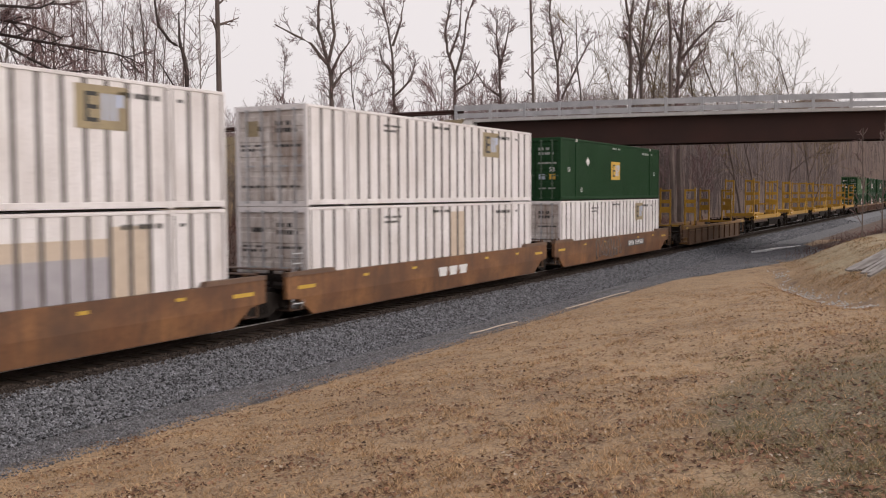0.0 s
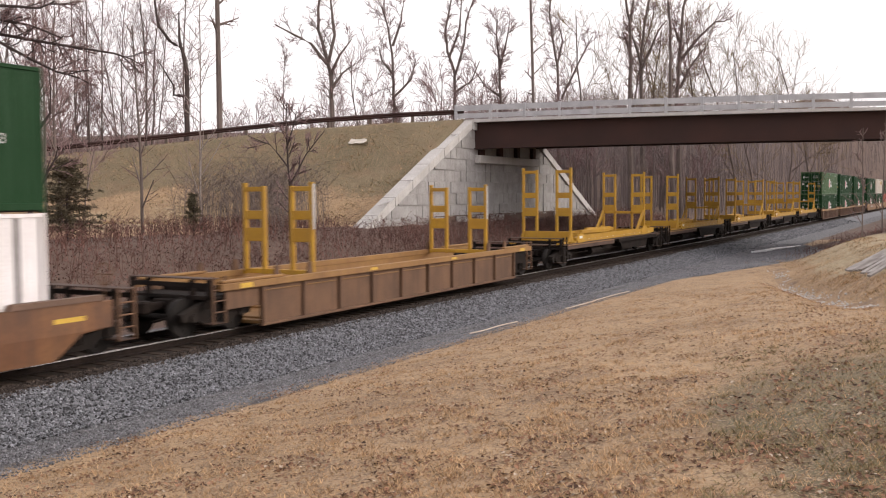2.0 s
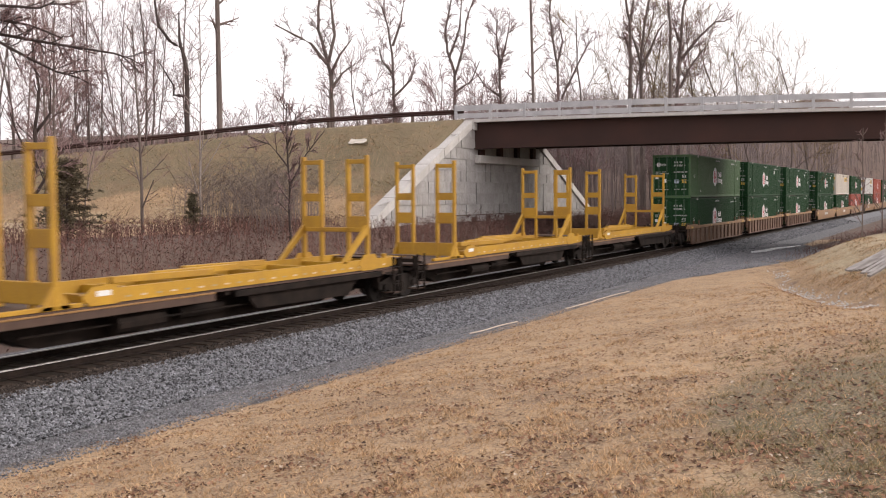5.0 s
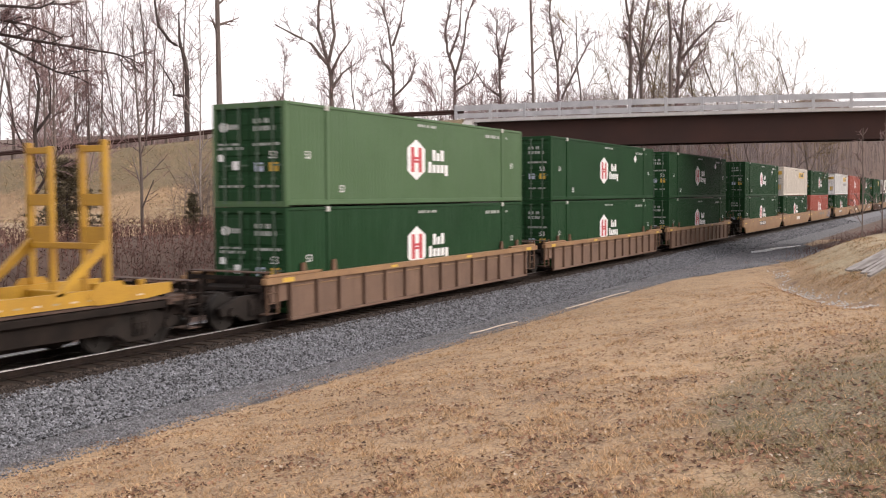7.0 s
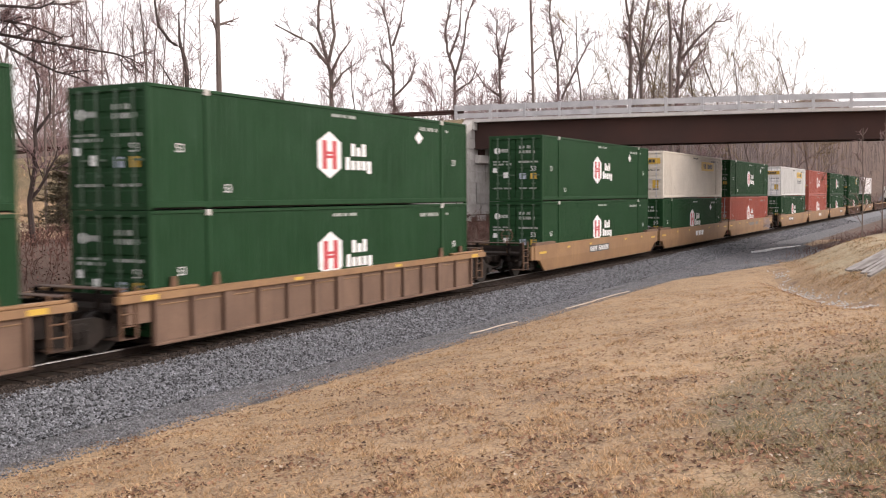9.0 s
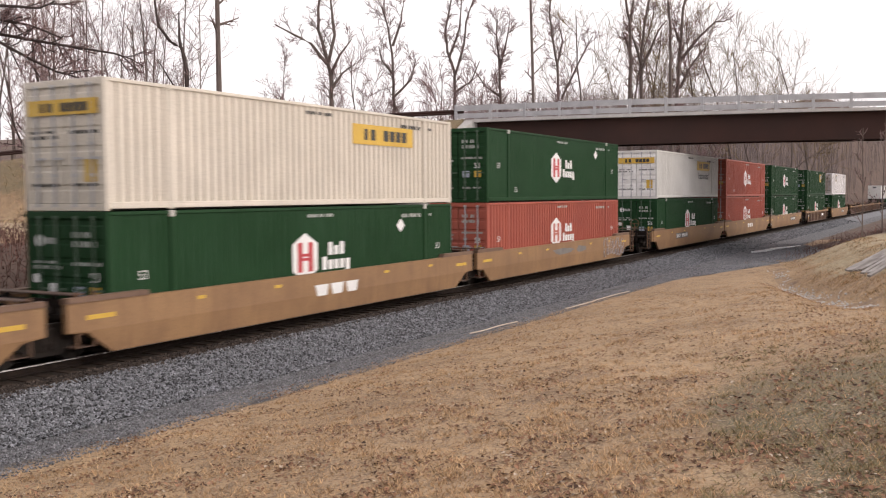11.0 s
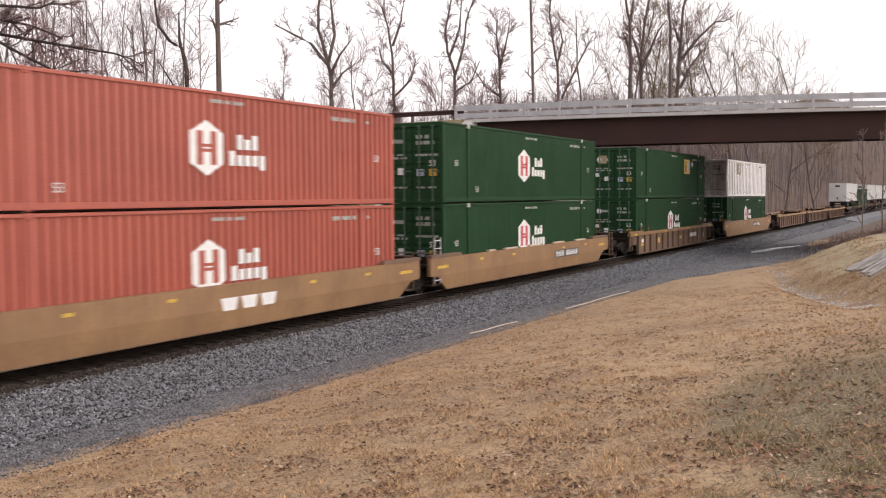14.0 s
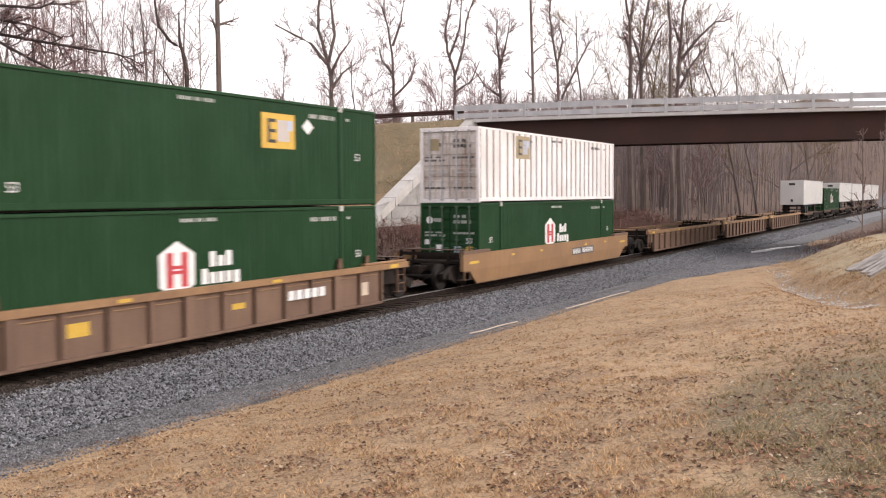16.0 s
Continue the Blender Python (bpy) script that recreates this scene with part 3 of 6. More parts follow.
# ---------- the train ----------
SPEED, GAIN = 22.114, -0.0373


def gone(t):
    """How far the train has come, at t seconds, from where it is at 8 s."""
    return SPEED * (t - 8) + 0.5 * GAIN * (t - 8) ** 2


MOVING = []          # (thing, x, y at 8 s, z)
WHEELSETS = []       # (wheelset, place on its truck)


def text_mesh(words, size, material):
    cu = bpy.data.curves.new("lettering", 'FONT')
    cu.body, cu.size, cu.extrude, cu.align_x, cu.align_y = words, size, 0.002, 'CENTER', 'CENTER'
    ob = bpy.data.objects.new("lettering", cu)
    scene.collection.objects.link(ob)
    me = bpy.data.meshes.new_from_object(ob.evaluated_get(bpy.context.evaluated_depsgraph_get()))
    bpy.data.objects.remove(ob)
    me.name = "lettering"
    me.materials.clear()
    me.materials.append(material)
    return me


LETTERS = {}


def letter_on_side(words, size, material, parent, y, z, x=1.308):
    key = (words, size, material.name)
    if key not in LETTERS:
        LETTERS[key] = text_mesh(words, size, material)
    o = part("lettering", LETTERS[key], None, parent, at=(x, y, z))
    o.rotation_euler = (radians(90), 0, radians(90))
    return o


def letter_on_end(words, size, material, parent, x, y, z):
    key = (words, size, material.name)
    if key not in LETTERS:
        LETTERS[key] = text_mesh(words, size, material)
    o = part("lettering", LETTERS[key], None, parent, at=(x, y, z))
    o.rotation_euler = (radians(90), 0, 0)
    return o


def bars_side(b, y0, z0, widths, h, x=1.303, gap=0.04):
    """A row of plain bars in place of small writing on a side."""
    y = y0
    for w in widths:
        for i in range(max(1, round(w / 0.1))):
            b.box(x, x + 0.005, y + 0.1 * i, y + 0.1 * i + 0.072, z0, z0 + h)
        y += w + gap + 0.04
    return b


def bars_end(b, x0, z0, widths, h, y, gap=0.04):
    x = x0
    for w in widths:
        for i in range(max(1, round(w / 0.09))):
            b.box(x + 0.09 * i, x + 0.09 * i + 0.065, y - 0.005, y, z0, z0 + h)
        x += w + gap + 0.03
    return b


CL, CH, CW = 16.15, 2.94, 1.3       # length, height, half width of a container
HALF = CL / 2
POST = 6.095


def corrugated(pitch, depth, y0, y1, z0, z1, x):
    """A sheet with trapezoid ridges along y, seen from +x."""
    b = Build()
    ys, xs = [], []
    y, i = y0, 0
    while y < y1 - 1e-6:
        for f, d in ((0.0, 0), (0.38, 0), (0.5, depth), (0.88, depth)):
            if y + f * pitch < y1:
                ys.append(y + f * pitch)
                xs.append(x - d)
        y += pitch
    ys.append(y1)
    xs.append(x)
    n = len(ys)
    v = [(a, c, z0) for a, c in zip(xs, ys)] + [(a, c, z1) for a, c in zip(xs, ys)]
    b.add(v, [(i, i + 1, n + i + 1, n + i) for i in range(n - 1)])
    return b


def plated(y0, y1, z0, z1, x, pitch=0.61):
    """A wall of flat plates with recessed seams between them; the seams are of the second material."""
    b = Build()
    n = round((y1 - y0) / pitch)
    p = (y1 - y0) / n
    ys, xs = [], []
    for i in range(n):
        for f, d in ((0.0, 0.045), (0.05, 0.045), (0.065, 0.0), (p - 0.065, 0.0), (p - 0.05, 0.045)):
            ys.append(y0 + i * p + f)
            xs.append(x - d)
    ys.append(y1)
    xs.append(x - 0.045)
    m = len(ys)
    b.add([(a, c, z0) for a, c in zip(xs, ys)] + [(a, c, z1) for a, c in zip(xs, ys)], [(i, i + 1, m + i + 1, m + i) for i in range(m - 1)])
    return b


def ridged_door(x0, x1, y, z0, z1):
    """A door leaf with shallow horizontal ridges."""
    b = Build()
    zs, ys = [], []
    n = 6
    h = (z1 - z0) / n
    for i in range(n):
        for f, d in ((0.0, 0.0), (0.62, 0.0), (0.7, 0.02), (0.92, 0.02)):
            zs.append(z0 + (i + f) * h)
            ys.append(y + d)
    zs.append(z1)
    ys.append(y)
    m = len(zs)
    v = [(x0, a, c) for a, c in zip(ys, zs)] + [(x1, a, c) for a, c in zip(ys, zs)] + [(x0, y + 0.07, z0), (x0, y + 0.07, z1), (x1, y + 0.07, z0), (x1, y + 0.07, z1)]
    f = [(i, m + i, m + i + 1, i + 1) for i in range(m - 1)]
    k = 2 * m
    f += [(k, k + 1, k + 3, k + 2), tuple(range(m)) + (k + 1, k), tuple(range(m, 2 * m)) + (k + 3, k + 2)]
    return b.add(v, f)


def make_container(colour, label, style, door=None, seam=None, logo="", trim=None, sign="", sign_at=(3.3, 1.75)):
    c = thing("shipping_container", label, "shipping container", "containers on the train")
    door, trim = door or colour, trim or colour
    bot, top = 0.2, CH - 0.09
    sheets = []
    for s in (1, -1):
        for y0, y1 in ((-HALF + 0.12, -POST - 0.07), (-POST + 0.07, POST - 0.07), (POST + 0.07, HALF - 0.12)):
            if s < 0 and y0 > -7:
                continue
            if s < 0:
                y0, y1 = -HALF + 0.12, HALF - 0.12
            if style == "plate":
                sh = plated(y0, y1, bot, top, CW - 0.005)
            else:
                sh = corrugated(0.28 if style == "deep" else 0.2, 0.052 if style == "deep" else 0.018, y0, y1, bot, top, CW - 0.006)
            if s < 0:
                sh.v = [(-x, y, z) for x, y, z in sh.v]
            wall = part("side_wall", sh, colour, c)
            if style == "plate":
                wall.data.materials.append(seam or SEAM)
                wall.data.polygons.foreach_set("material_index", [0 if q % 5 == 2 else 1 for q in range(len(wall.data.polygons))])
        for name, z0, z1 in (("top_rail", CH - 0.09, CH - 0.005), ("bottom_rail", 0.05, 0.2)):
            x0, x1 = sorted((s * (CW - 0.09), s * (CW + 0.018)))
            part(name, Build().box(x0, x1, -HALF + 0.1, HALF - 0.1, z0, z1, 0.012), trim, c)
        for y in (-POST, POST):
            x0, x1 = sorted((s * (CW - 0.12), s * (CW + 0.028)))
            part("lifting_post", Build().box(x0, x1, y - 0.07, y + 0.07, 0.02, CH + 0.01, 0.012), trim, c)
        for y in (-HALF + 0.06, HALF - 0.06):
            x0, x1 = sorted((s * (CW - 0.13), s * CW))
            part("corner_post", Build().box(x0, x1, y - 0.06, y + 0.06, 0.0, CH, 0.012), trim, c)
    for y in (-POST, POST):
        part("corner_casting", Build().box(CW - 0.12, CW + 0.04, y - 0.085, y + 0.085, CH - 0.15, CH + 0.004, 0.012), COPING if colour in (GREEN, GREEN_PALE) else trim, c)
    part("roof", Build().box(-CW + 0.02, CW - 0.02, -HALF + 0.05, HALF - 0.05, CH - 0.08, CH - 0.02), colour, c)
    part("floor", Build().box(-CW + 0.05, CW - 0.05, -HALF + 0.05, HALF - 0.05, 0.02, 0.12), DARK, c)
    part("end_wall", Build().box(-CW + 0.1, CW - 0.1, HALF - 0.07, HALF - 0.03, 0.1, CH - 0.05), colour, c)
    yd = -HALF + 0.03
    part("door_frame", Build().box(-CW + 0.12, CW - 0.12, -HALF, -HALF + 0.1, CH - 0.16, CH, 0.012), trim, c)
    part("door_frame", Build().box(-CW + 0.12, CW - 0.12, -HALF, -HALF + 0.1, 0, 0.16, 0.012), trim, c)
    for s in (-1, 1):
        x0, x1 = sorted((s * 0.02, s * (CW - 0.13)))
        d = ridged_door(x0, x1, yd, 0.17, CH - 0.17)
        dr = part("door", d, door, c)
        rod = Build()
        for x in (x0 + 0.3, x1 - 0.3):
            rod.tube([(x, yd - 0.03, 0.1), (x, yd - 0.03, CH - 0.1)], 0.03, 6)
            for z in (0.12, 0.8, 1.5, CH - 0.14):
                rod.box(x - 0.06, x + 0.06, yd - 0.05, yd + 0.01, z - 0.035, z + 0.035)
            rod.box(x - 0.03, x + 0.3, yd - 0.06, yd - 0.04, 1.15, 1.2)
        part("locking_rod", rod, GALV if door not in (GREEN, GREEN_PALE) else ROD, dr, "vertical door locking rods")
    xs = CW + 0.001
    if logo:
        white = Build()
        hexa = [(-0.6, -0.38), (0, -0.69), (0.6, -0.38), (0.6, 0.38), (0, 0.69), (-0.6, 0.38)]
        ym, zm = -0.84, 1.51
        white.prism([(ym + y, zm + z) for y, z in hexa], "x", xs, xs + 0.006)
        emb = part("emblem", white, DECAL_W, c, "white six-sided emblem")
        red = Build()
        for y in (-0.36, 0.14):
            red.box(xs + 0.006, xs + 0.011, ym + y, ym + y + 0.22, zm - 0.42, zm + 0.42)
        red.box(xs + 0.006, xs + 0.011, ym - 0.14, ym + 0.14, zm + 0.02, zm + 0.1).box(xs + 0.006, xs + 0.011, ym - 0.14, ym + 0.14, zm - 0.1, zm - 0.02)
        if logo == "white":
            tagged(part("emblem_mark", red, RED, emb), kind="stuff")
        else:
            tagged(part("emblem_mark", red, DECAL_R, emb, "red upright bars"), kind="stuff")
        name = Build()
        for i in range(3):
            y = 0.3 + 0.3 * i
            name.box(xs, xs + 0.006, y, y + 0.22, zm, zm + (0.38, 0.27, 0.38)[i])
        for i in range(5):
            y = 0.0 + 0.3 * i
            name.box(xs, xs + 0.006, y, y + 0.22, zm - 0.42 - (0.1 if i == 4 else 0), zm - (0.04 if i == 0 else 0.14))
        tagged(part("name_lettering", name, DECAL_W, c, "white name in plain shapes"), kind="stuff")
    small = Build()
    ink = DECAL_S if colour in (GREEN, GREEN_PALE, RED) else DECAL_K
    bars_side(small, -0.7, CH - 0.3, (0.5, 0.22, 0.45), 0.09)
    bars_side(small, POST - 1.55, CH - 0.42, (0.42, 0.5, 0.2), 0.12)
    bars_side(small, POST + 0.3, CH - 0.4, (0.25,), 0.08)
    if style == "plate":
        bars_side(small, -3.9, CH - 0.42, (0.4, 0.3, 0.25), 0.07)
        bars_side(small, -3.9, CH - 0.58, (0.3, 0.4), 0.07)
    tagged(part("marking", small, ink, c), kind="stuff")
    if colour in (GREEN, GREEN_PALE, RED):
        letter_on_side("53", 0.3, DECAL_W, c, -7.05, 1.46)
        letter_on_side("53", 0.3, DECAL_W, c, -POST + 0.75, 0.5)
        letter_on_side("53", 0.3, DECAL_W, c, 7.0, 1.46)
        dia = Build()
        yp, zp = (-4.46, 1.9) if sign_at[0] < 0 else (4.47, 2.26)
        dia.prism([(yp - 0.27, zp), (yp, zp - 0.22), (yp + 0.27, zp), (yp, zp + 0.22)], "x", xs, xs + 0.005)
        if sign != "":
            part("placard", dia, DECAL_W, c, "white diamond placard")
    # writing and plates on the doors
    de = Build()
    ye = yd - 0.002
    bars_end(de, 0.18, 2.35, (0.3, 0.16), 0.13, ye)
    bars_end(de, 0.18, 2.14, (0.24, 0.3, 0.1), 0.13, ye)
    bars_end(de, 0.16, 1.72, (0.5, 0.4), 0.08, ye)
    bars_end(de, -1.1, 1.62, (0.2, 0.3, 0.3), 0.08, ye)
    bars_end(de, -1.1, 1.75, (0.4, 0.3), 0.06, ye)
    bars_end(de, -1.08, 0.55, (0.45, 0.35), 0.07, ye)
    bars_end(de, 0.2, 0.55, (0.4, 0.4), 0.07, ye)
    bars_end(de, -0.72, 2.2, (0.36,), 0.14, ye)
    tagged(part("door_marking", de, ink if door is not GREY_END else DECAL_K, c), kind="stuff")
    if colour in (GREEN, GREEN_PALE, RED):
        pl = Build()
        n = 10
        pl.prism([(-0.9 + 0.15 * math.cos(6.283 * i / n), 2.27 + 0.15 * math.sin(6.283 * i / n)) for i in range(n)], "y", ye - 0.006, ye)
        part("round_plate", pl, DECAL_W, c, "white round door plate")
        part("plate", Build().box(0.72, 1.02, ye - 0.006, ye, 1.0, 1.25), DECAL_Y, c, "yellow door plate")
        part("plate", Build().box(0.2, 0.5, ye - 0.006, ye, 1.0, 1.25), DECAL_B, c, "pale door plate")
        part("plate", Build().box(-1.12, -0.86, ye - 0.006, ye, 1.3, 1.5), DECAL_W, c, "white door plate")
        part("plate", Build().box(-0.6, -0.36, ye - 0.006, ye, 1.05, 1.3), DECAL_W, c, "white door plate")
        letter_on_end("53", 0.3, DECAL_W, c, 0.85, ye - 0.004, 1.45)
    if sign == "yellow":
        y0, z0 = sign_at
        pn = part("sign_panel", Build().box(xs, xs + 0.007, y0, y0 + 1.45, z0, z0 + 0.95), DECAL_Y if colour is GREEN else DECAL_F, c, "yellow sign panel" if colour is GREEN else "faded sign panel")
        kb = Build()
        kb.box(xs + 0.007, xs + 0.011, y0 + 0.25, y0 + 0.36, z0 + 0.15, z0 + 0.8)
        for z in (0.15, 0.43, 0.71):
            kb.box(xs + 0.007, xs + 0.011, y0 + 0.36, y0 + 0.62, z0 + z, z0 + z + 0.09)
        tagged(part("sign_lettering", kb, DECAL_K, pn), kind="stuff")
        bb = Build()
        for i in range(3):
            bb.box(xs + 0.007, xs + 0.011, y0 + 0.72 + 0.17 * i, y0 + 0.83 + 0.17 * i, z0 + 0.2, z0 + 0.78)
        bb.box(xs + 0.007, xs + 0.011, y0 + 1.17, y0 + 1.35, z0 + 0.5, z0 + 0.78)
        tagged(part("sign_lettering", bb, DECAL_B, pn), kind="stuff")
        part("door_sign", Build().box(-0.95, -0.45, ye - 0.006, ye, 2.05, 2.5), DECAL_F, c, "faded sign on the door")
    if sign == "banner":
        pn = part("sign_panel", Build().box(xs, xs + 0.007, 1.65, 5.3, 1.9, 2.52), DECAL_Y, c, "yellow banner sign")
        kb = Build()
        for i, w in enumerate((0.16, 0.22, 0.0, 0.24, 0.24, 0.24, 0.24)):
            if w:
                kb.box(xs + 0.007, xs + 0.011, 2.3 + 0.38 * i, 2.3 + 0.38 * i + 1.25 * w, 2.04, 2.38)
        tagged(part("sign_lettering", kb, DECAL_K, pn), kind="stuff")
        if colour is CLEAN:
            letter_on_side("Intermodal", 0.66, PATCH_K, c, 3.5, 1.5)
        pd = part("door_sign", Build().box(-1.12, 1.12, ye - 0.055, ye - 0.05, 2.15, 2.5), DECAL_Y, c, "yellow banner across the doors")
        kd = Build()
        for i, w in enumerate((0.12, 0.16, 0.0, 0.18, 0.18, 0.18, 0.18)):
            if w:
                kd.box(-0.7 + 0.22 * i, -0.7 + 0.22 * i + w, ye - 0.062, ye - 0.055, 2.22, 2.42)
        tagged(part("sign_lettering", kd, DECAL_K, pd), kind="stuff")
        part("plate", Build().box(0.62, 1.0, ye - 0.006, ye, 0.65, 1.15), DECAL_Y, c, "yellow warning plate")
    return c


def wheelset_mesh():
    b = Build()
    b.tube([(-0.95, 0, 0), (0.95, 0, 0)], 0.08, 8)
    k = 24
    for s in (-1, 1):
        for r, x0, x1 in ((0.483, 0.68, 0.81), (0.51, 0.66, 0.69), (0.2, 0.66, 0.86)):
            a, c = sorted((s * x0, s * x1))
            b.disc(0, 0, r, a, c, k)
    for s in (-1, 1):
        for i in range(3):
            an = 2.094 * i
            b.box(min(s * 0.815, s * 0.83), max(s * 0.815, s * 0.83), 0.3 * math.cos(an) - 0.04, 0.3 * math.cos(an) + 0.04, 0.3 * math.sin(an) - 0.04, 0.3 * math.sin(an) + 0.04)
    return b.mesh("wheelset", mat("worn_wheel_steel", (0.012, 0.01, 0.009), (0.024, 0.02, 0.018), 0.65, 0.2, spec=0.3))


WHEEL = wheelset_mesh()


def truck_mesh():
    b = Build()
    for s in (-1, 1):
        x0, x1 = sorted((s * 0.93, s * 1.1))
        b.prism([(-1.3, 0.62), (-1.25, 0.42), (-0.72, 0.42), (-0.35, 0.2), (0.35, 0.2), (0.72, 0.42), (1.25, 0.42), (1.3, 0.62), (0.95, 0.72), (0.5, 0.86), (-0.5, 0.86), (-0.95, 0.72)], "x", x0, x1)
        for y in (-0.9, 0.9):
            a, c = sorted((s * 1.1, s * 1.17))
            b.disc(y, 0.5, 0.12, a, c, 10)
        for y in (-0.15, 0.0, 0.15):
            a, c = sorted((s * 1.1, s * 1.16))
            b.tube([((a + c) / 2, y, 0.32), ((a + c) / 2, y, 0.62)], 0.06, 8)
    b.box(-1.15, 1.15, -0.22, 0.22, 0.45, 0.78, 0.03)
    b.box(-0.35, 0.35, -0.35, 0.35, 0.7, 0.92, 0.02)
    return b.mesh("truck", mat("cast_truck_steel", (0.012, 0.0095, 0.0085), (0.026, 0.02, 0.017), 0.8, 0, 2, 20, 0.2, spec=0.2))


TRUCK = truck_mesh()


def add_truck(car, y):
    tr = part("truck", TRUCK, None, car, at=(0, y, 0))
    for a in (-0.9, 0.9):
        w = part("wheelset", WHEEL, None, tr, at=(0, a, 0.483))
        WHEELSETS.append((w, a))
    return tr


def end_gear(car, y, s, ladder=False, deep=0.9, steps=None, corner=None):
    """Platform, sill, crossover treads, posts and ladder at an end of a car; s is the way it points."""
    def box(b, x0, x1, d0, d1, z0, z1, c=0.01):
        """d0 and d1 are distances in from the end."""
        return b.box(x0, x1, min(y - s * d0, y - s * d1), max(y - s * d0, y - s * d1), z0, z1, c)

    b = Build()
    box(b, -1.35, 1.35, 0, deep, 0.92, 1.02)
    box(b, -0.3, 0.3, 1.6, -0.25, 0.62, 0.92, 0.02)
    for x in (-1.3, -0.75, 0.75, 1.3):
        box(b, x - 0.05, x + 0.05, 0, 0.14, 0.7, 1.42)
    box(b, -1.3, 1.3, 0, 0.07, 1.22, 1.34)
    box(b, -1.1, 1.1, deep, deep + 0.1, 0.5, 1.2)
    box(b, 0.5, 0.95, 0.2, 0.75, 0.62, 0.9, 0.03)
    b.tube([(-0.9, y - s * 0.3, 0.78), (-0.35, y - s * 0.3, 0.78)], 0.14, 10)
    part("end_platform", b, DARK, car, "dark steel end platform")
    tread = Build()
    box(tread, -1.3, 1.4, -0.02, 0.34, 1.43, 1.46)
    box(tread, 0.85, 1.42, 0.05, 0.5, 0.3, 0.325)
    part("crossover_tread", tread, CAR_DECK, car, "worn steel treads")
    posts = Build()
    for d in (0.06, 0.52):
        box(posts, 1.38, 1.44, d, d + 0.06, 0.3, 1.5)
    for z in (0.6, 0.88, 1.16):
        posts.tube([(1.41, y - s * 0.08, z), (1.41, y - s * 0.55, z)], 0.02, 5)
    part("step_ladder", posts, steps or CAR_RUST, car, "worn side ladder")
    if corner:
        cb = Build()
        box(cb, 1.36, 1.46, deep - 0.35, deep + 0.1, 0.66, 1.26, 0.02)
        part("corner_box", cb, corner, car, "painted corner box")
        wheel = Build()
        for i in range(12):
            a0, a1 = 6.2832 * i / 12, 6.2832 * (i + 1) / 12
            wheel.tube([(0.6 + 0.26 * math.cos(a0), y - s * 0.2, 1.75 + 0.26 * math.sin(a0)), (0.6 + 0.26 * math.cos(a1), y - s * 0.2, 1.75 + 0.26 * math.sin(a1))], 0.018, 4)
        wheel.tube([(0.6, y - s * 0.2, 0.9), (0.6, y - s * 0.2, 1.75)], 0.03, 6).tube([(0.35, y - s * 0.2, 1.75), (0.85, y - s * 0.2, 1.75)], 0.015, 4)
        part("hand_brake", wheel, CAR_RUST, car, "rusty hand brake wheel on its post")
    hose = Build().tube([(0.5, y, 0.72), (0.52, y + s * 0.2, 0.45), (0.4, y + s * 0.45, 0.36)], 0.03, 6)
    part("brake_hose", hose, TYRE, car)
    if ladder:
        l = Build()
        for yy in (y - s * 0.1, y - s * 0.55):
            l.tube([(1.47, yy, 0.4), (1.47, yy, 2.0)], 0.025, 6)
        for i in range(6):
            l.tube([(1.47, y - s * 0.1, 0.5 + 0.28 * i), (1.47, y - s * 0.55, 0.5 + 0.28 * i)], 0.02, 6)
        part("ladder", l, GALV, car)


def coupler(car, y, s):
    b = Build().box(-0.1, 0.1, min(y, y + s * 0.75), max(y, y + s * 0.75), 0.66, 0.86, 0.03).box(-0.17, 0.17, min(y + s * 0.6, y + s * 0.9), max(y + s * 0.6, y + s * 0.9), 0.6, 0.92, 0.04)
    b.tube([(0.45, y, 0.75), (0.48, y + s * 0.35, 0.5), (0.3, y + s * 0.75, 0.42)], 0.03, 6)
    part("coupler", b, DARK, car)


def well_floor(car, half, inner):
    b = Build()
    b.box(-1.34, 1.34, -half, half, 0.1, 0.19)
    for i in range(9):
        y = -half + 0.4 + i * (2 * half - 0.8) / 8
        b.box(-1.34, 1.34, y - 0.12, y + 0.12, 0.12, 0.243, 0.01)
    part("well_floor", b, inner, car)


